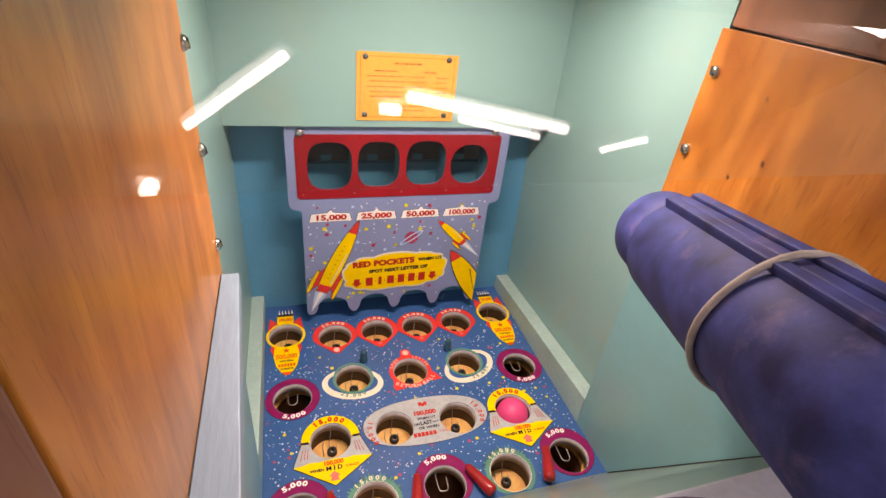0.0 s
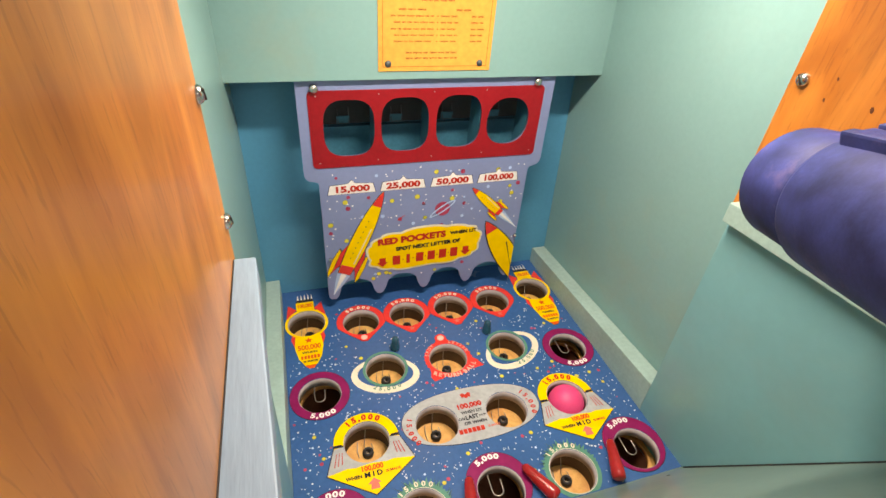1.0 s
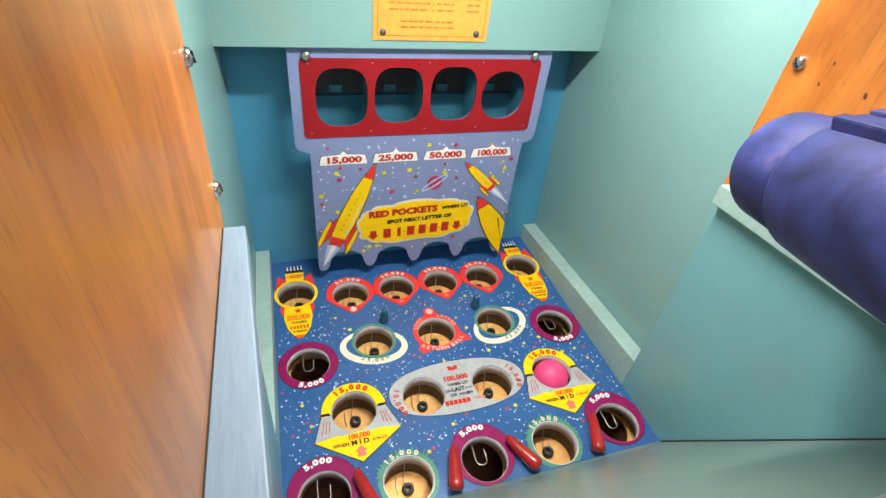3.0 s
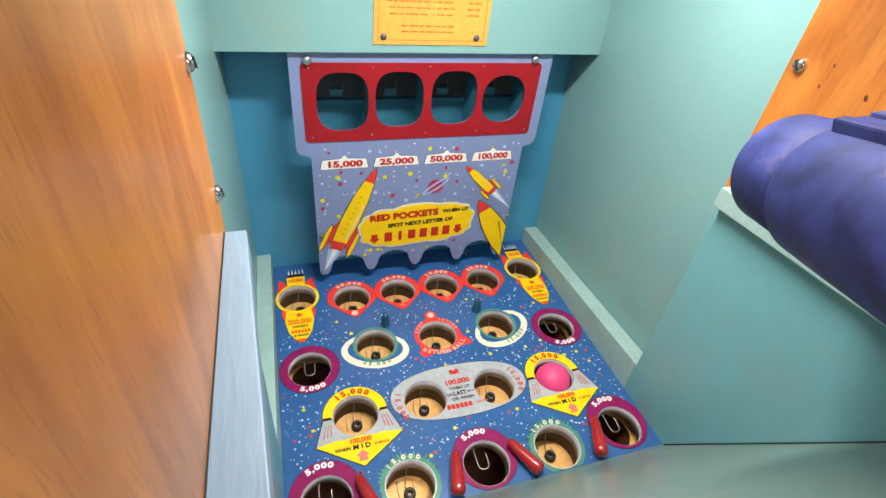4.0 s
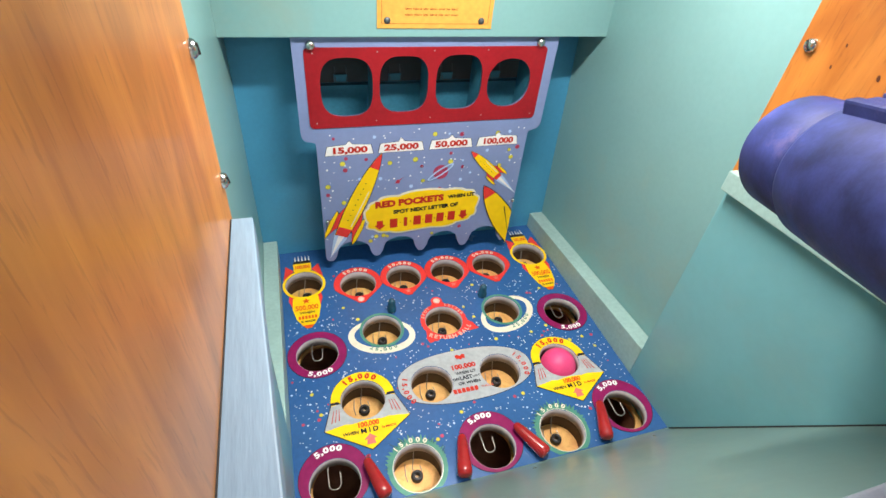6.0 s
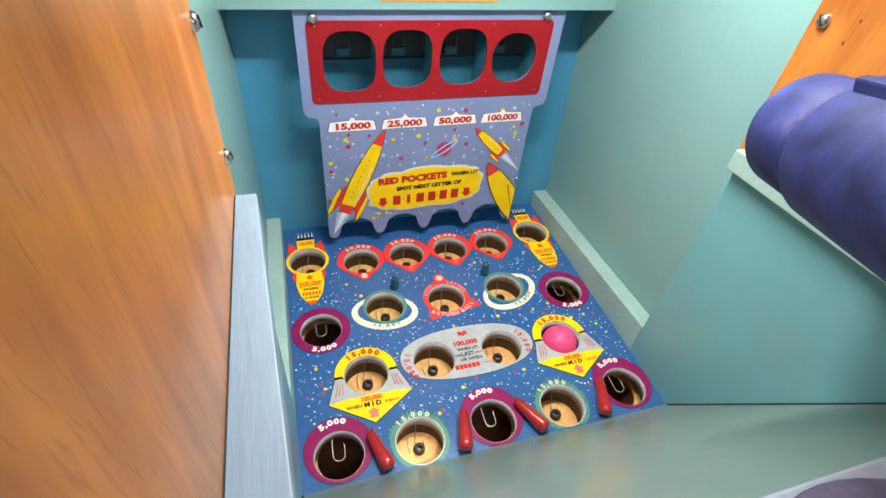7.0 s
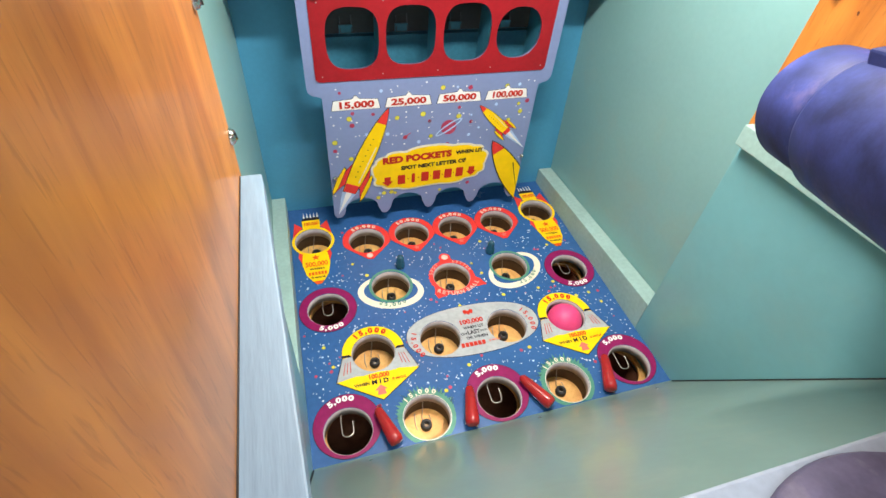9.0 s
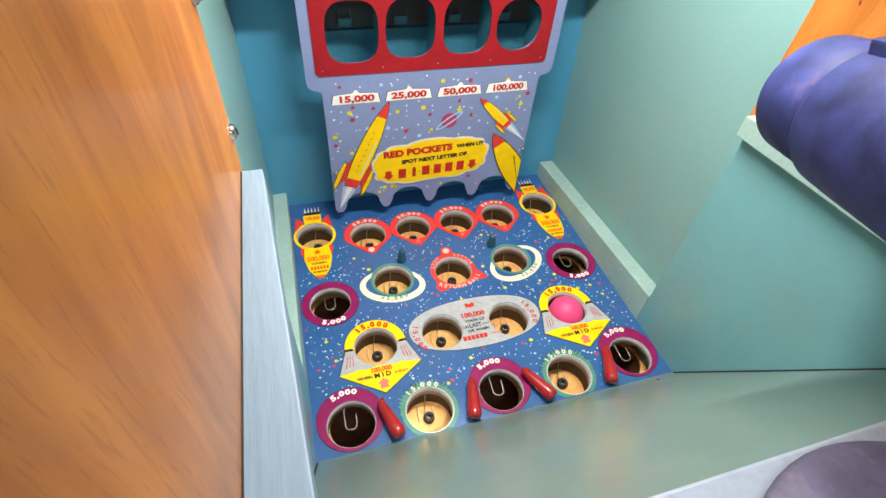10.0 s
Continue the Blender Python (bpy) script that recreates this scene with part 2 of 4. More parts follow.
def prism(corners, low, high, bevel=0.0):
    """A solid over four corners in x and y, each with its own foot and top height."""
    bm = bmesh.new()
    lo = [bm.verts.new((x, y, z)) for (x, y), z in zip(corners, low)]
    hi = [bm.verts.new((x, y, z)) for (x, y), z in zip(corners, high)]
    bm.faces.new(lo)
    bm.faces.new(hi)
    for i in range(4):
        j = (i + 1) % 4
        bm.faces.new((lo[i], lo[j], hi[j], hi[i]))
    bmesh.ops.recalc_face_normals(bm, faces=bm.faces[:])
    if bevel:
        bmesh.ops.bevel(bm, geom=bm.edges[:], offset=bevel, segments=2, affect="EDGES", profile=0.6)
    return bm


def lathe(profile, n=40, m=None):
    """A turned solid about z from (radius, z) pairs."""
    bm = bmesh.new()
    rings = []
    for r, z in profile:
        if r < 1e-6:
            rings.append([bm.verts.new((0, 0, z))])
        else:
            rings.append([bm.verts.new((r * math.cos(2 * math.pi * i / n), r * math.sin(2 * math.pi * i / n), z)) for i in range(n)])
    for a, b in zip(rings, rings[1:]):
        for i in range(n):
            j = (i + 1) % n
            if len(a) == 1:
                bm.faces.new((a[0], b[j], b[i]))
            elif len(b) == 1:
                bm.faces.new((a[i], a[j], b[0]))
            else:
                bm.faces.new((a[i], a[j], b[j], b[i]))
    bmesh.ops.recalc_face_normals(bm, faces=bm.faces[:])
    if m is not None:
        bm.transform(m)
    return bm


def wire(points, r=0.0012, n=6, closed=False):
    """A round wire through the points."""
    cu = bpy.data.curves.new("wire", "CURVE")
    cu.dimensions, cu.bevel_depth, cu.bevel_resolution, cu.use_fill_caps = "3D", r, 2, True
    sp = cu.splines.new("POLY")
    sp.points.add(len(points) - 1)
    for p, c in zip(sp.points, points):
        p.co = (*c, 1)
    sp.use_cyclic_u = closed
    return mesh_of(cu)


def mesh_of(cu):
    ob = bpy.data.objects.new("tmp", cu)
    me = bpy.data.meshes.new_from_object(ob)
    bpy.data.objects.remove(ob)
    return me


def plate(loops, thick, m=None):
    """A flat plate from closed outlines in x and y (inner outlines become holes), its top at z = 0."""
    cu = bpy.data.curves.new("plate", "CURVE")
    cu.dimensions, cu.fill_mode, cu.extrude = "2D", "BOTH", thick / 2
    for loop in loops:
        sp = cu.splines.new("POLY")
        sp.points.add(len(loop) - 1)
        for p, c in zip(sp.points, loop):
            p.co = (c[0], c[1], 0, 1)
        sp.use_cyclic_u = True
    me = mesh_of(cu)
    bm = bmesh.new()
    bm.from_mesh(me)
    bmesh.ops.remove_doubles(bm, verts=bm.verts[:], dist=1e-6)
    bm.to_mesh(me)
    bm.free()
    me.transform(Matrix.Translation((0, 0, -thick / 2)))
    if m is not None:
        me.transform(m)
    return me


def circle(x, y, r, n=48, ry=None, a0=0.0, a1=360.0, turn=0.0):
    ry = r if ry is None else ry
    full = abs(a1 - a0) >= 359.9
    k = n if full else n + 1
    c, s = math.cos(radians(turn)), math.sin(radians(turn))
    out = []
    for i in range(k):
        a = radians(a0 + (a1 - a0) * i / n)
        u, v = r * math.cos(a), ry * math.sin(a)
        out.append((x + u * c - v * s, y + u * s + v * c))
    return out


def rounded(x0, x1, y0, y1, r, n=8):
    out = []
    for cx, cy, a in ((x1 - r, y1 - r, 0), (x0 + r, y1 - r, 90), (x0 + r, y0 + r, 180), (x1 - r, y0 + r, 270)):
        out += circle(cx, cy, r, n, a0=a, a1=a + 90)
    return out


def moved(loop, x, y, turn=0.0, s=1.0):
    c, q = math.cos(radians(turn)) * s, math.sin(radians(turn)) * s
    return [(x + u * c - v * q, y + u * q + v * c) for u, v in loop]


def lettering(text, size, squeeze=1.0, bold=0.0, slant=0.0):
    """Letters as a flat mesh centred on the origin, in x and y."""
    cu = bpy.data.curves.new("text", "FONT")
    cu.body, cu.size, cu.align_x, cu.align_y = text, size, "CENTER", "CENTER"
    cu.resolution_u, cu.offset, cu.shear = 3, bold, slant
    me = mesh_of(cu)
    me.transform(Matrix.Diagonal((squeeze, 1, 1, 1)))
    return me


def curved_text(text, x, y, r, middle, step, size, squeeze=1.0, bold=0.0, inward=False):
    """Letters along an arc round (x, y); middle and step in degrees. inward: feet to the outside."""
    bm = bmesh.new()
    widths = [0.45 if ch in ",I " else 1.0 for ch in text]
    step *= len(text) / sum(widths)
    run = -sum(widths) / 2
    for ch, w in zip(text, widths):
        k = run + w / 2
        run += w
        a = middle - k * step if not inward else middle + k * step
        turn = a - 90 if not inward else a + 90
        if ch == " ":
            continue
        me = lettering(ch, size, squeeze, bold)
        me.transform(pose(x + r * math.cos(radians(a)), y + r * math.sin(radians(a)), 0, 0, 0, turn))
        bm.from_mesh(me)
        bpy.data.meshes.remove(me)
    me = bpy.data.meshes.new("text")
    bm.to_mesh(me)
    bm.free()
    return me


def joined(meshes):
    bm = bmesh.new()
    for me in meshes:
        bm.from_mesh(me)
        bpy.data.meshes.remove(me)
    me = bpy.data.meshes.new("joined")
    bm.to_mesh(me)
    bm.free()
    return me

# ---- cabinet structure ----
FX, FY = 0.25, -0.48          # half width of the field, its front edge
WX, WL = 0.2795, -0.2735      # inner faces of the side walls at the field
LEAN = 0.0407                 # the east wall leans in with its height
EDGE = -0.378                 # where the wood side panels begin
APRON = (-0.682, 0.34)        # upper edge of the sloping apron


def structure(name, bm, material, label, category):
    return tagged(part(name, bm, material), label, category, kind="structure")


structure("wall_north", box(-0.40, 0.40, 0.0, 0.014, -0.20, 0.80), BLUE_WALL, "teal blue painted back wall of the game cabinet", "wall")
leaning = box(WX, WX + 0.020, -0.385, -0.0005, -0.20, 0.80)
for v in leaning.verts:
    v.co.x -= LEAN * v.co.z
structure("wall_east", leaning, GREEN, "sea green painted plywood side wall of the cabinet", "wall")
structure("wall_west", box(WL - 0.016, WL, -0.385, -0.0005, -0.20, 0.80), GREEN, "sea green painted plywood side wall of the cabinet", "wall")
structure("wall_lower_east", box(FX, FX + 0.026, -0.93, -0.3855, -0.20, 0.335, 0.001), GREEN_LOWER, "sea green lower side board beside the apron", "wall")
structure("wall_lower_west", box(-FX - 0.026, -FX, -0.93, -0.3855, -0.20, 0.335, 0.001), GREEN_LOWER, "sea green lower side board beside the apron", "wall")
structure("ceiling", box(-0.312, 0.312, -0.80, -0.0005, 0.7500, 0.7635), GREEN, "sea green painted cabinet ceiling", "ceiling")
structure("wall_header", box(WL - 0.002, 0.2655, -0.0725, -0.0665, 0.4014, 0.749, 0.0012), GREEN, "sea green header board with a soft lower edge", "wall")
structure("floor", box(-FX, FX, -0.70, -0.0005, -0.135, -0.125), BROWN, "dark brown floor board of the cabinet", "floor")


for side in (-1, 1):
    x0, x1 = sorted((side * (FX - 0.0025), side * (FX - 0.0006)))
    structure("liner", box(x0, x1, FY, -0.001, -0.1245, -0.0590), BROWN, "dark brown inner side below the playfield", "liner")


def apron():
    """The sloping front apron and the white sill on top of it."""
    bm = bmesh.new()
    y1, z1 = APRON
    prof = [(FY - 0.0005, -0.012), (FY - 0.0005, 0.0006), (FY - 0.004, 0.004), (y1, z1), (y1 - 0.0005, z1 - 0.010), (FY - 0.018, -0.012)]
    ends = [[bm.verts.new((x, y, z)) for y, z in prof] for x in (-FX + 0.0015, FX - 0.0015)]
    bm.faces.new(ends[0])
    bm.faces.new(ends[1][::-1])
    for i in range(len(prof)):
        j = (i + 1) % len(prof)
        bm.faces.new((ends[0][i], ends[1][i], ends[1][j], ends[0][j]))
    bmesh.ops.recalc_face_normals(bm, faces=bm.faces[:])
    return bm


structure("front_apron", apron(), APRON_GREEN, "pale grey-green painted apron rising from the field", "apron")
structure("front_sill", box(-FX + 0.0005, FX - 0.0005, -0.93, -0.6815, 0.3310, 0.3428, 0.002), SHELF_WHITE, "white laminate sill under the front glass", "sill")

# plain shell of the machine below the field, down to the room floor
structure("base_wall_north", box(-0.276, 0.276, 0.0005, 0.014, -0.899, -0.2005), GREEN, "sea green painted base of the cabinet", "cabinet base")
structure("base_wall_south", box(-0.276, 0.276, -0.93, -0.916, -0.899, 0.3305), GREEN, "sea green painted base of the cabinet", "cabinet base")
structure("base_wall_east", box(0.262, 0.276, -0.9155, 0.0, -0.899, -0.2005), GREEN, "sea green painted base of the cabinet", "cabinet base")
structure("base_wall_west", box(-0.276, -0.262, -0.9155, 0.0, -0.899, -0.2005), GREEN, "sea green painted base of the cabinet", "cabinet base")
structure("shell_east", box(0.301, 0.312, -0.80, -0.0005, -0.2, 0.7495), BROWN, "red-brown outer side of the cabinet", "cabinet side")
structure("shell_west", box(-0.312, -0.301, -0.80, -0.0005, -0.2, 0.7495), BROWN, "red-brown outer side of the cabinet", "cabinet side")

# room around the machine
RX0, RX1, RY0, RY1, RZ = -1.3, 2.0, -3.2, 0.4, 1.37
structure("room_floor", box(RX0, RX1, RY0, RY1, -0.92, -0.90), ROOM_FLOOR, "dark grey carpeted room floor", "floor")
structure("room_ceiling", box(RX0, RX1, RY0, RY1, RZ, RZ + 0.02), ROOM, "pale room ceiling", "ceiling")
structure("room_wall_south", box(RX0, RX1, RY0 - 0.02, RY0, -0.90, RZ), ROOM, "plain pale room wall", "wall")
structure("room_wall_north", box(RX0, RX1, RY1, RY1 + 0.02, -0.90, RZ), ROOM, "plain pale room wall", "wall")
structure("room_wall_east", box(RX1, RX1 + 0.02, RY0, RY1, -0.90, RZ), ROOM, "plain pale room wall", "wall")
structure("room_wall_west", box(RX0 - 0.02, RX0, RY0, RY1, -0.90, RZ), ROOM, "plain pale room wall", "wall")


def ceiling_tube(a, b, r):
    """A fluorescent batten on the room ceiling, from a to b."""
    d = Vector((b[0] - a[0], b[1] - a[1], 0))
    m = pose((a[0] + b[0]) / 2, (a[1] + b[1]) / 2, RZ - 0.0125 - r, 0, 0, math.degrees(math.atan2(d.y, d.x)))
    t = thing("ceiling_light", "white fluorescent batten on the room ceiling", "ceiling light", m, group="room ceiling lights")
    h = d.length / 2
    part("tube", lathe([(0, -h), (r, -h), (r, h), (0, h)], 14, Matrix.Rotation(radians(90), 4, "Y")), TUBE, t)
    part("tray", box(-h - 0.02, h + 0.02, -r - 0.02, r + 0.02, r + 0.0005, r + 0.012), WHITE, t)


for a, b, r in (((-0.178, -1.81), (-0.504, -2.251), 0.015),
                ((0.206, -2.007), (0.932, -2.251), 0.02),
                ((0.443, -2.177), (0.851, -2.34), 0.014),
                ((-0.75, -2.788), (-0.79, -2.883), 0.034),
                ((0.125, -2.095), (0.193, -2.102), 0.02),
                ((1.271, -2.496), (1.441, -2.367), 0.014),
                ((1.398, -1.41), (1.636, -1.457), 0.041)):
    ceiling_tube(a, b, r)

# ---- wood side panels with their bolts ----


def bolt(parent, x, y, z, side, r=0.0062):
    """A slotted round-head machine screw that stands out from a side panel."""
    m = pose(x, y, z, 0, -90 * side, 0)
    ob = part("bolt", lathe([(0, 0.0052), (r * 0.55, 0.0047), (r * 0.86, 0.0034), (r, 0.0016), (r, -0.004), (0, -0.004)], 20), STEEL, parent, "bright steel round-head bolt", smooth=True)
    ob.matrix_local = m
    slot = part("slot", box(-r * 0.8, r * 0.8, -0.0007, 0.0007, 0.0040, 0.0055), BLACK, ob)
    slot.matrix_local = pose(0, 0, 0, 0, 0, 35)


KNOTS = ((-0.039, -0.002, 0.0022), (-0.042, 0.017, 0.0020), (-0.080, 0.003, 0.0034), (-0.110, 0.03, 0.004), (-0.085, 0.085, 0.003))


def side_panel(side, material):
    f = 0.2525 if side > 0 else 0.2572
    x0, x1 = sorted((side * f, side * (f + 0.005)))
    top = 0.615 if side > 0 else 0.738
    t = thing("side_panel", "orange varnished plywood panel bolted over the cabinet side", "wood panel", pose(side * (f + 0.0045), EDGE, 0.48), group="wood side panels")
    body = box(x0, x1, -0.707, EDGE, 0.352, top, 0.0008)
    body.transform(pose(-side * (f + 0.0045), -EDGE, -0.48))
    part("panel", body, material, t)
    if side > 0:
        for dy, dz, r in KNOTS:
            part("knot", plate([circle(0, 0, r * 0.42, 14, ry=r * 0.8)], 0.0006, pose(-0.0049, dy, dz, 90, 0, -90) @ pose(0, 0, 0, 0, 0, 20)), KNOT, t, "dark pine knot")
    for z in (0.574, 0.488, 0.393):
        bolt(t, -side * 0.0045, -0.008 if side < 0 else -0.0125, z - 0.48, side)
    return t


side_panel(-1, PLY)
side_panel(1, PINE)
for side in (-1, 1):
    x0, x1 = sorted((side * 0.2550, side * 0.30))
    if side > 0:
        tagged(part("upper_rail", box(x0, x1, -0.708, -0.385, 0.617, 0.738, 0.003), BROWN), "red-brown wooden rail above the side panel", "wood rail", kind="structure")
    x0, x1 = sorted((side * (0.2518 if side > 0 else 0.2570), side * 0.30))
    tagged(part("front_post", box(x0, x1, -0.80, -0.7095, 0.3595, 0.738, 0.003), BROWN), "red-brown wooden front post of the cabinet", "post", kind="structure")
    inner, front = (0.2370, 0.2370) if side > 0 else (0.2406, 0.2171)
    back = 0.2560 if side > 0 else 0.2620
    rise = 0.0155 if side > 0 else 0.0
    strip = prism([(side * inner, -0.387), (side * back, -0.387), (side * back, -0.80), (side * front, -0.80)],
                  (0.3355, 0.3355, 0.3355 + rise, 0.3355 + rise), (0.3585, 0.3585, 0.3585 + rise, 0.3585 + rise), 0.0012)
    ledge = thing("ledge", "pale blue-green painted ledge strip on the side board", "ledge", group="side ledges")
    part("strip", strip, LEDGE_PALE if side < 0 else GREEN_PALE, ledge)
    if side < 0:
        part("seam", box(-0.2585, -0.2562, -0.708, -0.389, 0.3586, 0.3594), BLACK, ledge, "dark gap between the ledge and the wood panel")
    far, wall = side * (FX + 0.0003), (WX - 0.0002 if side > 0 else WL + 0.0002)
    rail = prism([(far, -0.3850), (wall, -0.3850), (wall, -0.001), (far, -0.001)], (-0.012,) * 4, (0.0555, 0.0555, 0.0315, 0.0315), 0.0008)
    for v in rail.verts:
        if side > 0 and v.co.x > 0.27:
            v.co.x -= LEAN * v.co.z + 0.0004
    tagged(part("field_rail", rail, GREEN_PALE), "pale green wooden rail along the field edge", "rail", group="field rails")

# ---- field with pockets ----
POCKETS = {
    "rocket": [(-0.2125, -0.09), (0.2125, -0.09)],
    "diamond": [(-0.1225, -0.107), (-0.0405, -0.105), (0.0415, -0.105), (0.1235, -0.105)],
    "saturn": [(-0.1025, -0.219), (0.1045, -0.218)],
    "return": [(0.0, -0.221)],
    "purple": [(-0.205, -0.245), (0.206, -0.245), (-0.203, -0.443), (0.0, -0.445), (0.206, -0.440)],
    "oval": [(-0.052, -0.335), (0.054, -0.336)],
    "yellow": [(-0.152, -0.337), (0.153, -0.338)],
    "green": [(-0.102, -0.449), (0.102, -0.447)],
}
HOLE = 0.031
ALL_POCKETS = [(k, x, y) for k, v in POCKETS.items() for x, y in v]

field = thing("playfield", "glossy blue wooden playfield printed with space art around round pockets", "playfield", pose(0, 0, 0))
outline = [(-FX, FY), (FX, FY), (FX, -0.0005), (-FX, -0.0005)]
part("panel", plate([outline] + [circle(x, y, HOLE, 40) for k, x, y in ALL_POCKETS], 0.015), FIELD_BLUE, field)
for k, x, y in ALL_POCKETS:
    part("pocket_lip", plate([circle(x, y, HOLE, 40), circle(x, y, HOLE - 0.0008, 40)], 0.0156, pose(0, 0, -0.0004)), LIP, field, "raw grey-white wooden hole edge")

# Dark brown sleeves added below the holes to deepen the shade over the tray.
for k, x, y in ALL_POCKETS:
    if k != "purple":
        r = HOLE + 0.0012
        part("cup", lathe([(r, -0.0154), (r, -0.0406), (r + 0.0025, -0.0406), (r + 0.0025, -0.0154), (r, -0.0154)], 36, pose(x, y, 0)), CUP, field, "dark brown sleeve added under the hole", smooth=True)

catch = thing("catch_tray", "bare tan plywood tray below the pockets", "tray", pose(0, 0, -0.041))
tray_holes = [circle(x + 0.005, y + 0.016, HOLE + 0.003, 32) for x, y in POCKETS["purple"]]
part("tray_board", plate([[(-FX, FY), (FX, FY), (FX, -0.001), (-FX, -0.001)]] + tray_holes, 0.008, pose(0, 0, 0)), TAN, catch)
for k, x, y in ALL_POCKETS:
    if k == "purple":
        u = [(x - 0.006, y + 0.031, 0.028), (x - 0.0075, y + 0.022, 0.029), (x - 0.0078, y + 0.008, 0.028)]
        u += [(x - 0.0005 + 0.0073 * math.cos(radians(a)), y + 0.005 + 0.0065 * math.sin(radians(a)), 0.0275) for a in range(190, 351, 20)]
        part("hook", wire(u + [(x + 0.0072, y + 0.010, 0.028), (x + 0.0074, y + 0.018, 0.029)], 0.0009), WIRE, catch, "bent steel wire hook", smooth=True)
    else:
        t = [(x + 0.003, y + 0.033, 0.026), (x + 0.001, y + 0.026, 0.018), (x - 0.002, y + 0.016, 0.008), (x + 0.001, y + 0.006, 0.003), (x + 0.006, y + 0.005, 0.003), (x + 0.010, y + 0.011, 0.004), (x + 0.009, y + 0.019, 0.005)]
        part("trip_wire", wire(t, 0.0006), WIRE, catch, "thin steel trip wire", smooth=True)
        part("trip_wire", wire([(x - 0.010, y + 0.025, 0.006), (x - 0.012, y + 0.013, 0.002), (x - 0.011, y + 0.003, 0.0015)], 0.0006), WIRE, catch, "thin steel trip wire", smooth=True)
        part("grommet", lathe([(0.0030, 0.0), (0.0074, 0.0), (0.0080, 0.003), (0.0074, 0.0075), (0.0052, 0.0090), (0.0032, 0.0070), (0.0030, 0.0)], 24, pose(x + 0.002, y + 0.006, 0.0003)), BLACK, catch, "black rubber grommet", smooth=True)

# ---- target board ----
BY = -0.065
board = thing("target_board", "lavender blue scoring board with four round openings and space art", "scoring board", pose(0, BY, 0.0, 90, 0, 0))


def board_outline():
    top = 0.46
    out = [(0.19, top), (-0.19, top)]
    out += [(-0.19, 0.268)] + circle(-0.178, 0.266, 0.012, 6, a0=180, a1=270)[1:]
    out += [(-0.172, 0.252), (-0.170, 0.249), (-0.170, 0.030)]
    out += [(-0.166, 0.024), (-0.158, 0.024), (-0.153, 0.030)]
    for i, c in enumerate((-0.1215, -0.0405, 0.0405, 0.1215)):
        out += [(c - 0.0295, 0.036)] + circle(c, 0.040, 0.0285, 14, ry=0.022, a0=172, a1=8) + [(c + 0.0295, 0.036)]
        if i < 3:
            out += circle(c + 0.0405, 0.031, 0.0078, 6, a0=200, a1=340)
    out += [(0.153, 0.030), (0.158, 0.024), (0.166, 0.024), (0.170, 0.030)]
    out += [(0.170, 0.249), (0.172, 0.252)] + circle(0.178, 0.266, 0.012, 6, a0=270, a1=360)[:-1] + [(0.19, 0.268)]
    return out


def squircle(x, y, r, ry, p=3.2, n=44):
    out = []
    for i in range(n):
        a = 2 * math.pi * i / n
        c, s = math.cos(a), math.sin(a)
        out.append((x + r * math.copysign(abs(c) ** (2 / p), c), y + ry * math.copysign(abs(s) ** (2 / p), s)))
    return out


OPENINGS = [(-0.122, 0.333, 0.0355, 0.041), (-0.0415, 0.335, 0.035, 0.040), (0.0405, 0.336, 0.035, 0.040), (0.120, 0.333, 0.0345, 0.0365)]
opening_loops = [squircle(o[0], o[1], o[2] + 0.003, o[3] + 0.003, p=3.0 if i < 3 else 2.3) for i, o in enumerate(OPENINGS)]
part("panel", plate([board_outline()] + opening_loops, 0.009), BOARD_BLUE, board)
part("red_frame", plate([rounded(-0.176, 0.174, 0.275, 0.387, 0.007)] + [squircle(o[0], o[1], o[2] + 0.0002, o[3] + 0.0002, p=3.0 if i < 3 else 2.3) for i, o in enumerate(OPENINGS)], 0.0012, pose(0, 0, 0.0012)), BOARD_RED, board, "crimson painted metal frame round the openings")

# ---- ball gun ----
MUZZLE, AIM = Vector((0.149, -0.497, 0.4455)), Vector((0.37, 0.90, -0.225))


def gun_pose(muzzle, aim, roll=0.0):
    y = aim.normalized()
    x = y.cross(Vector((0, 0, 1))).normalized()
    z = x.cross(y)
    return Matrix.Translation(muzzle) @ Matrix((x, y, z)).transposed().to_4x4() @ Matrix.Rotation(radians(roll), 4, "Y")


R = 0.043
gun = thing("ball_gun", "violet blue painted ball gun aimed over the playfield", "toy cannon", gun_pose(MUZZLE, AIM, -16))
ALONG = Matrix.Rotation(radians(-90), 4, "X")     # turned solids run along y
part("muzzle_ring", lathe([(0.029, -0.03), (0.029, -0.004), (0.031, -0.001), (R - 0.008, 0.0), (R - 0.0035, -0.0015), (R - 0.0018, -0.005), (R - 0.0012, -0.054), (R - 0.0025, -0.0555), (0.029, -0.0555)], 64, ALONG), GUN_BLUE, gun, smooth=True)
part("barrel", lathe([(0.029, -0.0558), (R - 0.0025, -0.0558), (R + 0.0008, -0.0575), (R + 0.0022, -0.061), (R + 0.0028, -0.09), (R + 0.004, -0.20), (R + 0.005, -0.30), (R - 0.004, -0.315), (R - 0.014, -0.322), (0, -0.324)], 64, ALONG), GUN_BLUE, gun, smooth=True)
for dx, w in ((-0.010, 0.0042), (0.0, 0.0046), (0.010, 0.0042)):
    part("sight_rib", box(dx - w, dx + w, -0.30, -0.064, R - 0.002, R + (0.0082 if dx else 0.0066), 0.0018), GUN_BLUE, gun)
seam = []
for i in range(29):
    a = radians(-150 + 10 * i)
    seam.append(((R + 0.0062) * math.sin(a), -0.205 - 0.012 * math.cos(a), (R + 0.0062 + 0.004 * max(0.0, math.cos(a)) ** 6) * math.cos(a)))
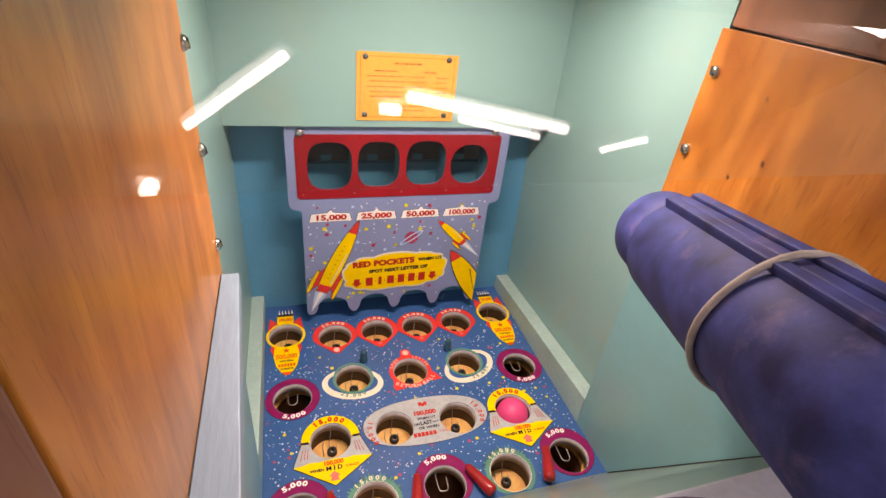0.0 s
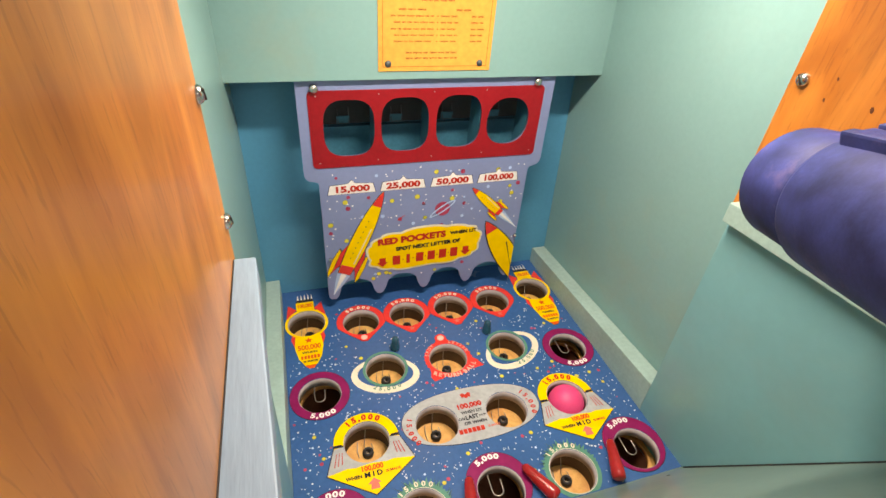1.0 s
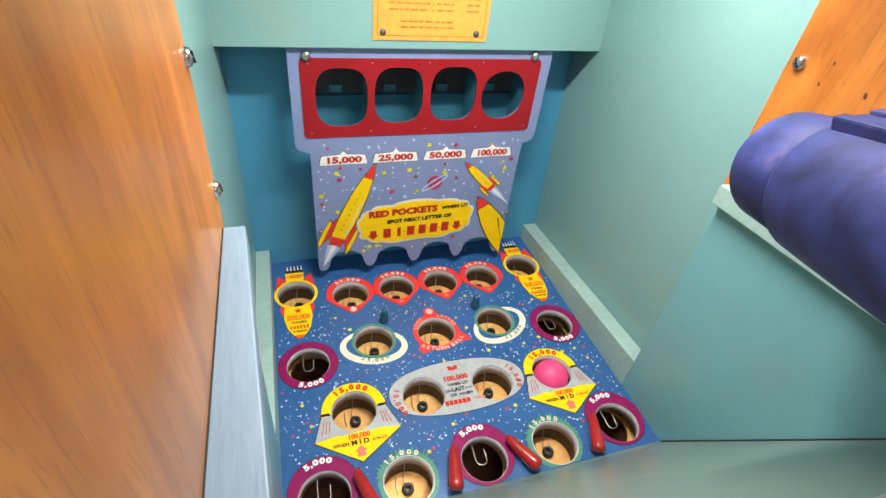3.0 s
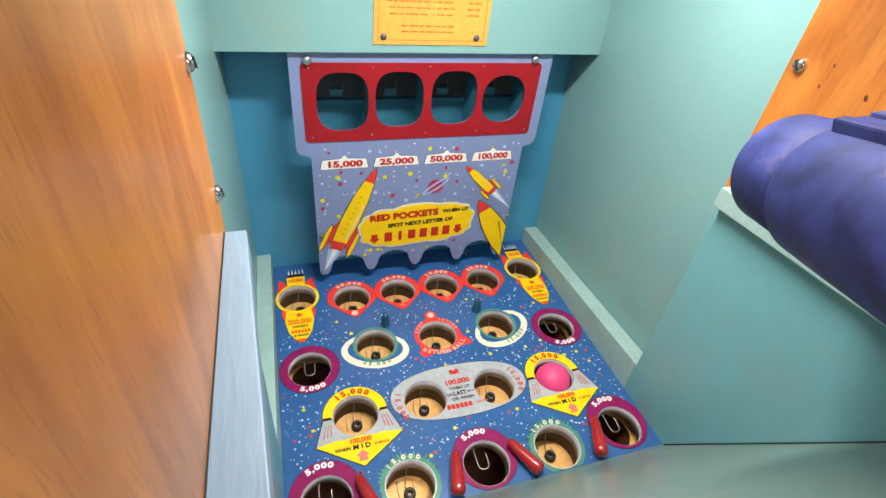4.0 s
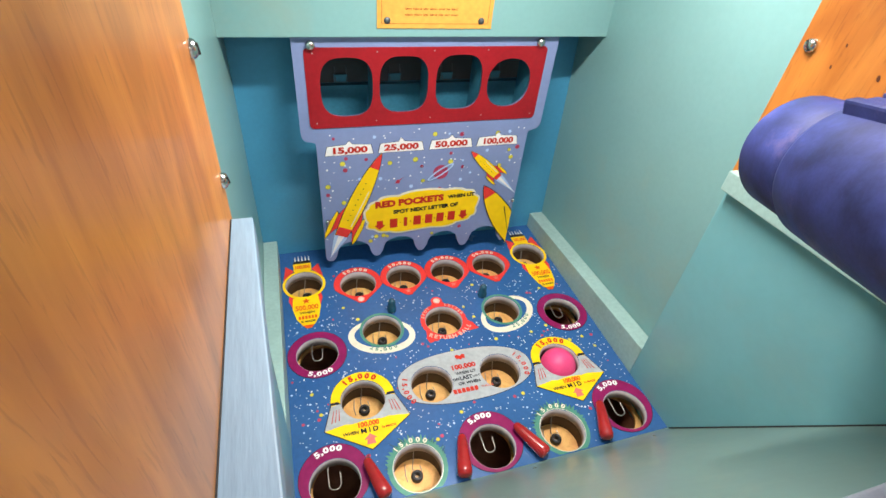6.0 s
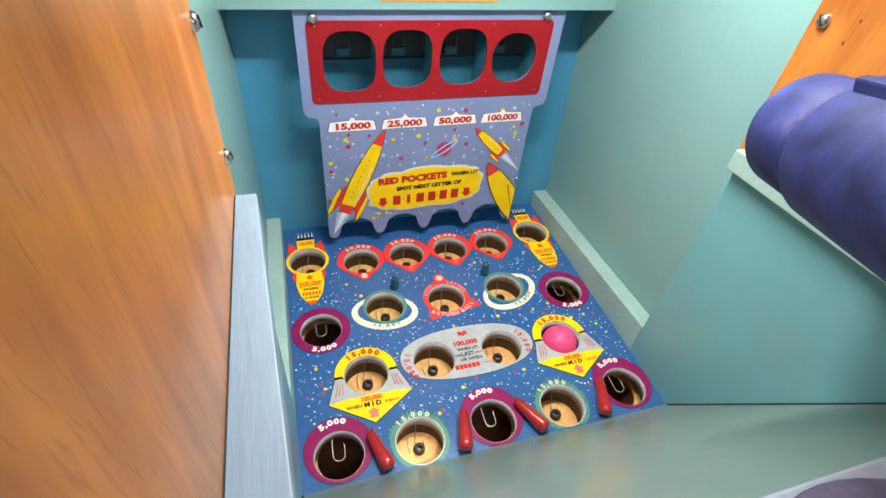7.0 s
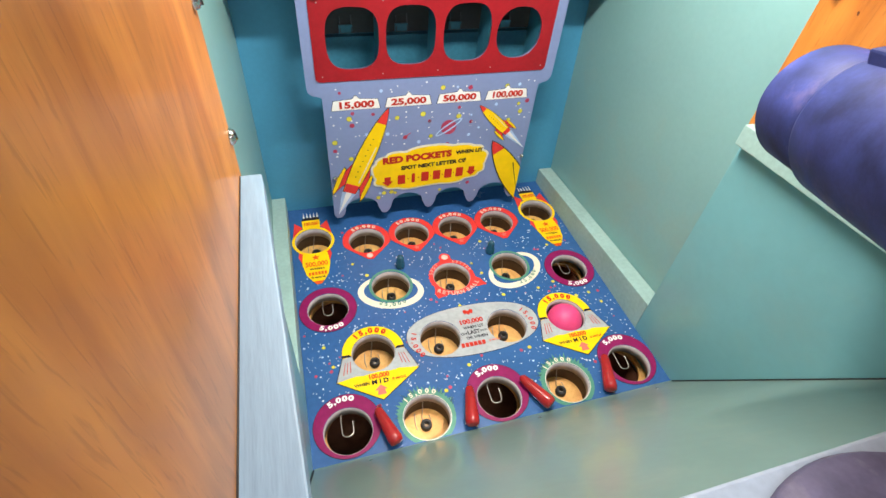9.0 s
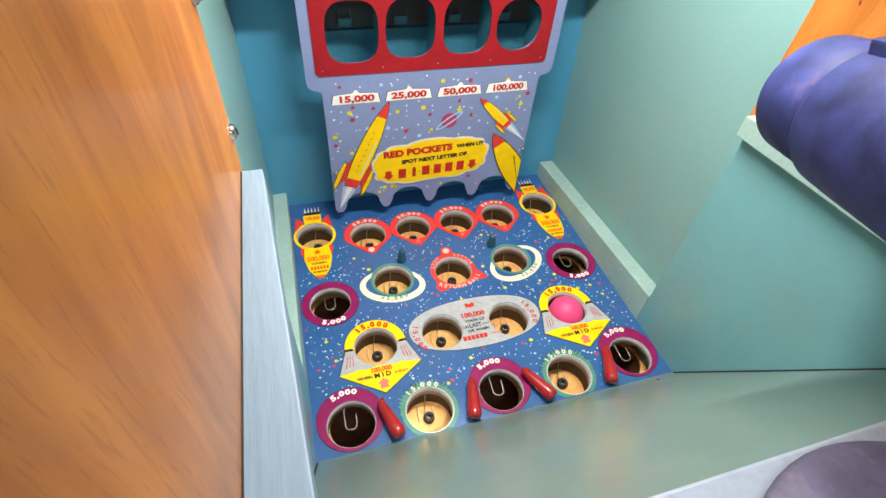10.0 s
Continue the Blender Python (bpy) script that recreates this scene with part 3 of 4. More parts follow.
part("cord", wire(seam + [(R * 0.5, -0.215, -R - 0.02), (R * 0.4, -0.23, -R - 0.05)], 0.0022), CORD, gun, "grey-beige cord looped round the barrel", smooth=True)
PED = Vector((0.040, -0.796, 0.3430))
mount = part("mount", lathe([(0.0, 0.0), (0.108, 0.0), (0.111, 0.003), (0.109, 0.007), (0.098, 0.010), (0.066, 0.016), (0.038, 0.024), (0.027, 0.045), (0.026, 0.128), (0.0, 0.130)], 56), MOUNT, gun, "dusty violet-blue flared gun mount", smooth=True)
mount.matrix_parent_inverse = gun.matrix_world.inverted()
mount.matrix_basis = Matrix.Translation(PED)

# ---- ball ----
ball = tagged(part("ball", lathe([(0.0275 * math.sin(math.pi * i / 24), -0.0275 * math.cos(math.pi * i / 24)) for i in range(25)], 40), PINK, smooth=True), "hot pink rubber ball resting in a yellow pocket", "ball")
ball.matrix_world = pose(0.1535, -0.339, -0.0133)

# ---- instruction card ----
card = thing("instruction_card", "amber printed instruction card screwed to the header board", "sign", pose(-0.003, -0.0727, 0.4640, 90, 0, 0))
part("sheet", box(-0.0785, 0.0785, -0.0510, 0.0510, 0.0, 0.0012), CARD, card)


# ---- art of the target board ----


def on(owner, name, me, material, layer=1, label=""):
    """A flat printed shape on the face of the field or the board."""
    me.transform(Matrix.Translation((0, 0, 0.0003 * layer + 0.0002)))
    return part(name, me, material, owner, label)


def flat(loops, thick=0.0003):
    return plate(loops if isinstance(loops[0][0], (tuple, list)) else [loops], thick)


def text_at(owner, text, x, y, size, material, turn=0.0, squeeze=1.0, bold=0.0, layer=4, slant=0.0):
    me = lettering(text, size, squeeze, bold, slant)
    me.transform(pose(x, y, 0, 0, 0, turn))
    return on(owner, "lettering", me, material, layer)


def star(r, n=5, inner=0.45, turn=90):
    return [((r if i % 2 == 0 else r * inner) * math.cos(radians(turn + 180 * i / n)), (r if i % 2 == 0 else r * inner) * math.sin(radians(turn + 180 * i / n))) for i in range(2 * n)]


def arrow(w, h):
    return [(-w * 0.28, h / 2), (w * 0.28, h / 2), (w * 0.28, 0), (w / 2, 0), (0, -h / 2), (-w / 2, 0), (-w * 0.28, 0)]


def specks(owner, rng, count, area, clear, r0, r1, material, layer=0.4, name="star_specks", label="tiny printed stars", rim=None):
    """Printed dots scattered over a rectangle, clear of round zones."""
    loops = []
    tries = 0
    while len(loops) < count and tries < count * 40:
        tries += 1
        x, y = rng.uniform(area[0], area[1]), rng.uniform(area[2], area[3])
        if any((x - cx) ** 2 + (y - cy) ** 2 < (cr + 0.002) ** 2 for cx, cy, cr in clear):
            continue
        loops.append((x, y, rng.uniform(r0, r1)))
    ob = None
    for grow, ink, up in ((0.0006, rim, 0.0), (0.0, material, 0.3)):
        if ink is None:
            continue
        bm = bmesh.new()
        for x, y, r in loops:
            bm.faces.new([bm.verts.new((x + (r + grow) * math.cos(k * 0.524), y + (r + grow) * math.sin(k * 0.524), 0)) for k in range(12)])
        me = bpy.data.meshes.new(name)
        bm.to_mesh(me)
        bm.free()
        ob = tagged(on(owner, name, me, ink, layer + up), label, kind="stuff")
    return ob


for x, txt in ((-0.1225, "15,000"), (-0.0425, "25,000"), (0.0385, "50,000"), (0.118, "100,000")):
    tag = [(-0.036, -0.0085), (0.036, -0.0085), (0.0325, 0.0065), (0.005, 0.0085), (0.001, 0.0135), (-0.001, 0.0135), (-0.005, 0.0085), (-0.0325, 0.0065)]
    on(board, "tag_edge", flat(moved([(u * 1.025, v * 1.07) for u, v in tag], x, 0.2385)), INK, 1)
    on(board, "score_tag", flat(moved(tag, x, 0.2385)), WHITE, 2)
    text_at(board, txt, x, 0.2378, 0.0138, BRICK_RED, bold=0.0006, squeeze=1.45 if len(txt) == 6 else 1.22)


def along(a, b):
    """Turn and length from a to b, for shapes drawn upward from their base."""
    dx, dy = b[0] - a[0], b[1] - a[1]
    return math.degrees(math.atan2(dy, dx)) - 90, math.hypot(dx, dy)


def clip_x(loop, xmax):
    return [(min(x, xmax), y) for x, y in loop]


def rocket(base, nose, w, flame, fins=True):
    """A yellow rocket with red nose and fins and a pale flame; base and nose in the board's plane."""
    turn, n = along(base, nose)

    def put(loop):
        return clip_x(moved(loop, base[0], base[1], turn), 0.1695)

    def half(t):
        return w * (0.74 + 0.26 * math.sin(t / 0.38 * math.pi / 2)) if t < 0.38 else w * (1 - ((t - 0.38) / 0.62) ** 2) ** 0.8

    def inked(name, loop, material, layer):
        cx, cy = sum(p[0] for p in loop) / len(loop), sum(p[1] for p in loop) / len(loop)
        on(board, "ink_line", flat(put([(cx + (x - cx) * 1.22, cy + (y - cy) * 1.07) for x, y in loop])), INK, layer - 0.4)
        on(board, name, flat(put(loop)), material, layer)

    steps = [i / 24 for i in range(25)]
    body = [(half(t), n * t) for t in steps] + [(-half(t), n * t) for t in steps[-2::-1]]
    tip = [t for t in steps if t > 0.80]
    cap = [(half(t) * 0.99, n * t) for t in tip] + [(-half(t) * 0.99, n * t) for t in tip[-2::-1]]
    if flame:
        on(board, "flame", flat(put([(-w * 0.95, n * 0.04), (w * 0.95, n * 0.04), (w * 0.55, -flame * 0.4), (0.0, -flame), (-w * 0.55, -flame * 0.4)])), SKYBLUE, 2)
        on(board, "flame", flat(put([(-w * 0.4, n * 0.02), (w * 0.4, n * 0.02), (w * 0.2, -flame * 0.4), (0.0, -flame * 0.97)])), WHITE, 3)
    on(board, "rocket_edge", flat(put([(x * 1.09, y * 1.02 - n * 0.006) for x, y in body])), INK, 3)
    on(board, "rocket_body", flat(put(body)), YELLOW, 4)
    on(board, "rocket_nose", flat(put(cap)), RED, 5)
    on(board, "rocket_shine", flat(put([(w * 0.50, n * 0.14), (w * 0.62, n * 0.14), (w * 0.68, n * 0.58), (w * 0.58, n * 0.58)])), CREAM if fins else INK, 5)
    if fins:
        on(board, "rocket_band", flat(put([(-w * 0.72, 0), (w * 0.72, 0), (w * 0.82, n * 0.10), (-w * 0.82, n * 0.10)])), RED, 5)
        for s in (-1, 1):
            fin = [(s * w * 0.85, n * 0.40), (s * w * 1.5, n * 0.22), (s * w * 1.75, n * 0.06), (s * w * 1.55, -n * 0.05), (s * w * 1.15, n * 0.05), (s * w * 0.75, n * 0.10)]
            inked("rocket_fin", fin, RED, 2)
            pod = [(s * w * 1.55, n * 0.25), (s * w * 1.80, n * 0.27), (s * w * 2.0, n * 0.14), (s * w * 1.95, -n * 0.02), (s * w * 1.70, -n * 0.08), (s * w * 1.5, n * 0.02)]
            inked("rocket_pod", pod, YELLOW, 4)
        for k in range(8):
            on(board, "rocket_port", flat(put(circle(-w * 0.12, n * (0.2 + 0.065 * k), w * 0.07, 8))), INK, 5)


rocket((-0.142, 0.078), (-0.0735, 0.2285), 0.0142, 0.050)
rocket((0.132, 0.167), (0.0745, 0.2215), 0.0080, 0.052)
rocket((0.190, 0.020), (0.107, 0.152), 0.021, 0, fins=False)
on(board, "planet_ring", flat([circle(0.025, 0.187, 0.026, 40, ry=0.0058, turn=34), circle(0.025, 0.187, 0.0225, 40, ry=0.0034, turn=34)]), SKYBLUE, 3)
on(board, "planet", flat(circle(0.025, 0.187, 0.0130, 32)), DOT_RED, 2)
on(board, "comet", flat(moved([(-0.008, -0.004), (0.008, 0.005), (-0.002, 0.001), (-0.006, -0.001)], -0.044, 0.177, 10)), BRICK_RED, 2)


def cloud(grow):
    """A scalloped cloud outline."""
    out = []
    n = 150
    for i in range(n):
        a = 2 * math.pi * i / n
        c, s = math.cos(a), math.sin(a)
        bump = 0.0046 * abs(math.sin(a * 6.5 + 0.5)) + 0.002 * abs(math.sin(a * 4.5 + 1.1))
        x = (0.093 + grow) * math.copysign(abs(c) ** 0.62, c)
        y = (0.034 + grow) * math.copysign(abs(s) ** 0.62, s)
        r = math.hypot(x, y)
        out.append((-0.0008 + x * (1 + bump / r), 0.1135 + 0.030 * x + y * (1 + bump / r)))
    return out


on(board, "cloud_edge", flat(cloud(0.0045)), CREAM, 4)
on(board, "cloud", flat(cloud(0.001)), YELLOW, 6)
text_at(board, "RED POCKETS", -0.0255, 0.1355, 0.0165, BRICK_RED, 1.7, 1.12, 0.0010, layer=8)
text_at(board, "WHEN LIT", 0.0660, 0.1380, 0.0092, INK, 1.7, 1.12, 0.00045, layer=8)
text_at(board, "SPOT NEXT LETTER OF", 0.004, 0.1185, 0.0102, INK, 1.7, 1.08, 0.0005, layer=8)
# the maker's word: six plain red blocks with dots between
for i in range(6):
    x = -0.0525 + 0.0208 * i
    w = 0.0066 if i not in (1,) else 0.0030
    on(board, "letter_block", flat(moved(rounded(-w, w, -0.0094, 0.0094, 0.0014, 3), x, 0.0955 + 0.03 * x)), BRICK_RED, 8)
    if i < 5:
        on(board, "letter_dot", flat(circle(x + 0.0104 + (0.0015 if i == 0 else 0) - (0.0015 if i == 1 else 0), 0.0955 + 0.03 * x, 0.0011, 10)), BRICK_RED, 8)
for x in (-0.0765, 0.0735):
    on(board, "arrow", flat(moved(arrow(0.019, 0.0185), x, 0.0945 + 0.03 * x)), BRICK_RED, 8)
rng = random.Random(5)
clear = [(x + d, 0.239, 0.0125) for x in (-0.1225, -0.0425, 0.0385, 0.118) for d in (-0.03, -0.01, 0.01, 0.03)] + [(-0.141 + 0.067 * k / 5, 0.080 + 0.147 * k / 5, 0.016) for k in range(-1, 6)]
clear += [(-0.09 + 0.02 * k, 0.112, 0.040) for k in range(10)] + [(0.0745 + 0.08 * k / 5, 0.221 - 0.08 * k / 5, 0.013) for k in range(6)] + [(0.107 + 0.083 * k / 5, 0.152 - 0.132 * k / 5, 0.022) for k in range(6)] + [(0.025, 0.187, 0.02)]
low = [(-0.1215 + 0.081 * k, 0.035, 0.031) for k in range(4)]
specks(board, rng, 80, (-0.166, 0.166, 0.050, 0.266), clear + low, 0.0007, 0.0016, WHITE)
specks(board, rng, 17, (-0.162, 0.162, 0.055, 0.262), clear + low, 0.0026, 0.0042, DOT_YELLOW, rim=OLIVE)
specks(board, rng, 13, (-0.162, 0.162, 0.055, 0.262), clear + low, 0.0022, 0.0040, DOT_RED)
specks(board, rng, 11, (-0.162, 0.162, 0.055, 0.262), clear + low, 0.0018, 0.0034, SKYBLUE)
for x, z in [(-0.08, 0.381), (0.0, 0.382), (0.08, 0.3825), (-0.165, 0.380), (0.165, 0.283), (-0.166, 0.283), (-0.0815, 0.2835), (0.0, 0.284), (0.082, 0.284)]:
    part("rivet", lathe([(0, 0.0009), (0.0007, 0.0007), (0.0010, 0.0), (0, 0.0)], 10, pose(x, z, 0.0014)), LIP, board, smooth=True)
for x, z, r in ((-0.1665, 0.3905, 0.0062), (0.160, 0.3925, 0.0062), (-0.163, 0.112, 0.0032), (0.1665, 0.118, 0.0032)):
    part("screw", lathe([(0, 0.005), (r * 0.6, 0.0044), (r * 0.92, 0.0026), (r, 0.0008), (r, 0.0), (0, 0.0)], 18, pose(x, z, 0.0022)), STEEL, board, "bright domed steel screw", smooth=True)

# ---- boxes behind the four openings ----
score_box = thing("switch_box", "dark blue divided box with wire switches behind the openings", "switch box", pose(0, -0.03, 0.313))
part("back_upper", box(-0.17, 0.17, 0.024, 0.0292, 0.005, 0.089), DARK, score_box)
part("shelf", box(-0.17, 0.17, 0.018, 0.0292, -0.002, 0.0025), BOX_SHADE_BLUE, score_box)
# Blue darker than the back wall: the shade inside the box is in the colour.
part("back_lower", box(-0.17, 0.17, 0.026, 0.0292, -0.052, -0.0025), BOX_SHADE_BLUE, score_box)
for x in (-0.082, -0.001, 0.080, 0.161):
    part("divider", box(x - 0.002, x + 0.002, -0.024, 0.0175, -0.040, 0.075), BOX_SHADE_BLUE, score_box)
for x in (-0.122, -0.0415, 0.0405, 0.120):
    part("switch_wire", wire([(x - 0.010, 0.020, 0.030), (x - 0.010, 0.012, 0.010), (x + 0.006, 0.012, 0.010), (x + 0.006, 0.020, 0.032)], 0.0008), DULL_WIRE, score_box)
    part("switch_tab", box(x - 0.012, x + 0.007, 0.014, 0.0165, 0.008, 0.020), BOX_SHADE_BLUE, score_box)

# ---- art of the field ----


def ring(x, y, r, material, name="pocket_ring", layer=1, ry=None, cy=0.0):
    return on(field, name, flat([circle(x, y + cy, r, 48, ry=ry), circle(x, y, HOLE + 0.0002, 40)]), material, layer)


def arc_text(text, x, y, r, middle, step, size, material, inward=False, bold=0.0004, layer=4, squeeze=1.0):
    return on(field, "lettering", curved_text(text, x, y, r, middle, step, size, squeeze, bold, inward), material, layer)


for i, (x, y) in enumerate(POCKETS["purple"]):
    if i < 2:
        ring(x, y, 0.0435, INK, "ring_edge", 1)
        ring(x, y, 0.0428, MAGENTA, layer=2)
        arc_text("5,000", x, y, 0.0370, 272 if i == 0 else 268, 11.5, 0.0100, WHITE, True, 0.0005, squeeze=1.35)
    else:
        ring(x, y, 0.0432, INK, "ring_edge", 1, cy=0.0075)
        ring(x, y, 0.0425, MAGENTA, layer=2, cy=0.0075)
        arc_text("5,000", x, y + 0.0075, 0.0362, 97, 11.5, 0.0100, WHITE, False, 0.0005, squeeze=1.35)

for i, (x, y) in enumerate(POCKETS["diamond"]):
    shape = [(x + u, y + v) for u, v in circle(0, 0.001, 0.0408, 40, a0=-14, a1=194)] + [(x - 0.034, y - 0.016), (x - 0.004, y - 0.0455), (x + 0.004, y - 0.0455), (x + 0.034, y - 0.016)]
    edge = [(x + (u - x) * 1.025, y + (v - y) * 1.025) for u, v in shape]
    hole = circle(x, y, HOLE + 0.0002, 40)
    on(field, "ring_edge", flat([edge, hole]), BRICK_RED, 1)
    on(field, "pocket_ring", flat([shape, hole]), RED, 2)
    arc_text("50,000", x, y, 0.0356, 92, 12.8, 0.0090, CREAM, bold=0.0004, squeeze=1.25)
    if i == 0:
        part("lit_insert", lathe([(0, 0.0024), (0.004, 0.0018), (0.0055, 0.0006), (0.0055, 0.0), (0, 0.0)], 20, pose(x - 0.001, y - 0.0385, 0.001)), LIT, field, "glowing red lamp insert", smooth=True)
    else:
        on(field, "star_mark", flat(moved(star(0.0055), x, y - 0.0375)), PINKRED, 4)

def planet_band():
    """An oval band that passes in front of a round planet at the origin."""
    def reach(a, cy, rx, ry):
        c, q = math.cos(a), math.sin(a)
        k = (c / rx) ** 2 + (q / ry) ** 2
        m = q * cy / ry ** 2
        return (m + math.sqrt(m * m - k * ((cy / ry) ** 2 - 1))) / k

    outer, inner = [], []
    for d in range(150, 391, 4):
        a = radians(d)
        far, near = reach(a, -0.012, 0.0525, 0.0350), max(0.0345, reach(a, -0.010, 0.0430, 0.0255))
        if far > near + 0.0004:
            outer.append((far * math.cos(a), far * math.sin(a)))
            inner.append((near * math.cos(a), near * math.sin(a)))
    return outer + inner[::-1]


for i, (x, y) in enumerate(POCKETS["saturn"]):
    turn = -10 if i == 0 else 24
    band = moved(planet_band(), x + (0.0 if i == 0 else 0.001), y, turn)
    hole = circle(x, y, HOLE + 0.0002, 40)
    on(field, "planet_band", flat(band), CREAM, 1)
    on(field, "pocket_ring", flat([circle(x, y, 0.0352, 48), hole]), SEAGREEN, 3)
    arc_text("25,000", x + (0.0 if i == 0 else 0.003), y, 0.0402, 263 if i == 0 else 300, 11.0, 0.0092, SEAGREEN, True, 0.0003, squeeze=1.1)

x, y = POCKETS["return"][0]
burst = []
for k in range(64):
    a = 360 * k / 64
    r = 0.0375 + (0.0018 if k % 2 else 0)
    if 75 <= a <= 105:
        r = 0.043
    d = min(abs(a - 332), abs(a - 332 + 360))
    r += max(0, 0.020 - 0.0011 * d)
    d = abs(a - 228)
    r += max(0, 0.016 - 0.0008 * d)
    burst.append((x + r * math.cos(radians(a)), y + r * math.sin(radians(a))))
hole = circle(x, y, HOLE + 0.0002, 40)
on(field, "pocket_ring", flat([burst, hole]), RED, 1)
on(field, "lamp_disc", flat(circle(x, y + 0.0445, 0.0098, 28)), RED, 2)
part("lit_insert", lathe([(0, 0.0024), (0.0042, 0.0018), (0.006, 0.0006), (0.006, 0.0), (0, 0.0)], 20, pose(x, y + 0.0445, 0.001)), LIT, field, "glowing red lamp insert", smooth=True)
arc_text("SPOT", x, y, 0.0345, 142, 12, 0.0078, PALE_PINK, bold=0.0002)
arc_text("LETTER", x, y, 0.0345, 42, 11, 0.0078, PALE_PINK, bold=0.0002)
arc_text("RETURN BALL", x, y + 0.012, 0.049, 276, 8.6, 0.0098, PALE_PINK, True, 0.0005)

for i, (x, y) in enumerate(POCKETS["rocket"]):
    hole = circle(x, y, HOLE + 0.0002, 40)

    def art(loop):
        return [(x + u, y + v) for u, v in loop]

    for s in (-1, 1):
        on(field, "rocket_fin", flat(art([(s * 0.0245, -0.0205), (s * 0.0275, -0.036), (s * 0.0225, -0.052), (s * 0.018, -0.050), (s * 0.018, -0.0262)])), RED, 1)
    on(field, "pocket_ring", flat([circle(x, y, 0.0358, 40), hole]), YELLOW, 2)
    for s in (-1, 1):
        on(field, "rocket_side", flat(art([(s * 0.0330, 0.014), (s * 0.0285, 0.050), (s * 0.0150, 0.036), (s * 0.0225, 0.0275)])), RED, 3)
    on(field, "rocket_body", flat(art([(-0.0205, -0.0315), (0.0205, -0.0315), (0.0225, -0.056), (0.0175, -0.080), (0.009, -0.095), (-0.009, -0.095), (-0.0175, -0.080), (-0.0225, -0.056)])), YELLOW, 3)
    on(field, "rocket_tip", flat(art([(-0.009, -0.0945), (0.009, -0.0945), (0.004, -0.1015), (-0.004, -0.1015)])), ORANGE, 3)
    on(field, "rocket_tail", flat(art([(-0.015, 0.033), (0.015, 0.033), (0.0155, 0.054), (-0.0155, 0.054)])), YELLOW, 4)
    on(field, "nozzle", flat(art([(-0.0155, 0.0545), (0.0155, 0.0545), (0.013, 0.062), (-0.013, 0.062)])), INK, 4)
    for k in range(5):
        on(field, "flame", flat(art([(-0.0125 + 0.006 * k, 0.0612), (-0.0095 + 0.006 * k, 0.0612), (-0.0112 + 0.006 * k, 0.075)])), WHITE, 5)
    text_at(field, "100,000", x, y + 0.0435, 0.0125, ORANGE, squeeze=0.66, bold=0.0004, layer=6)
    on(field, "star_mark", flat(moved(star(0.0068), x, y - 0.042)), ORANGE, 5)
    text_at(field, "500,000", x, y - 0.0575, 0.0150, ORANGE, squeeze=0.76, bold=0.0004, layer=5)
    text_at(field, "WHEN", x, y - 0.0685, 0.0065, INK, squeeze=1.2, bold=0.0002, layer=5)
    for k in range(6):
        on(field, "letter_block", flat(moved(rounded(-0.0017, 0.0017, -0.0034, 0.0034, 0.0005, 2), x - 0.0125 + 0.005 * k, y - 0.0785)), ORANGE, 5)
    text_at(field, "IS MADE", x, y - 0.0875, 0.0055, INK, squeeze=1.1, bold=0.0002, layer=5)

ov_holes = [circle(x, y, HOLE + 0.0002, 40) for x, y in POCKETS["oval"]]
oval = squircle(0.0025, -0.3295, 0.1035, 0.0445, p=2.3, n=64)
on(field, "oval_edge", flat([squircle(0.0025, -0.3295, 0.1043, 0.0452, p=2.3, n=64)] + ov_holes), INK, 1)
on(field, "oval_panel", flat([oval] + ov_holes), SILVER, 2)
text_at(field, "100,000", 0.0015, -0.3165, 0.0112, BRICK_RED, squeeze=1.08, bold=0.0005)
text_at(field, "WHEN LIT", 0.002, -0.3275, 0.0068, INK, squeeze=1.0, bold=0.0002)
text_at(field, "ON", -0.0160, -0.3372, 0.0060, INK, squeeze=1.0, bold=0.0002)
text_at(field, "LAST", -0.0005, -0.3366, 0.0096, INK, squeeze=0.92, bold=0.0003)
text_at(field, "SHOT", 0.0158, -0.3366, 0.0044, INK, squeeze=1.0, bold=0.0001)
text_at(field, "OR WHEN", 0.002, -0.3455, 0.0068, INK, squeeze=1.05, bold=0.0002)
for k in range(6):
    on(field, "letter_block", flat(moved(rounded(-0.0026, 0.0026, -0.0036, 0.0036, 0.0006, 2), -0.0235 + 0.0064 * k, -0.3565)), BRICK_RED, 4)
text_at(field, "IS MADE", 0.026, -0.3565, 0.0050, PINKRED, squeeze=1.0, bold=0.0001)
on(field, "star_mark", flat(moved([(-0.010, 0.004), (-0.005, 0.006), (0, 0.002), (0.005, 0.006), (0.010, 0.004), (0.008, -0.005), (0.004, -0.003), (0, -0.007), (-0.004, -0.003), (-0.008, -0.005)], 0.0025, -0.2985, 0, 0.8)), BRICK_RED, 4)
(xa, ya), (xb, yb) = POCKETS["oval"]
arc_text("15,000", xa, ya, 0.0402, 186, 11.5, 0.0104, BRICK_RED, True, 0.0004, squeeze=1.05)
arc_text("15,000", xb, yb, 0.0402, 8, 11.5, 0.0104, BRICK_RED, False, 0.0004, squeeze=1.05)

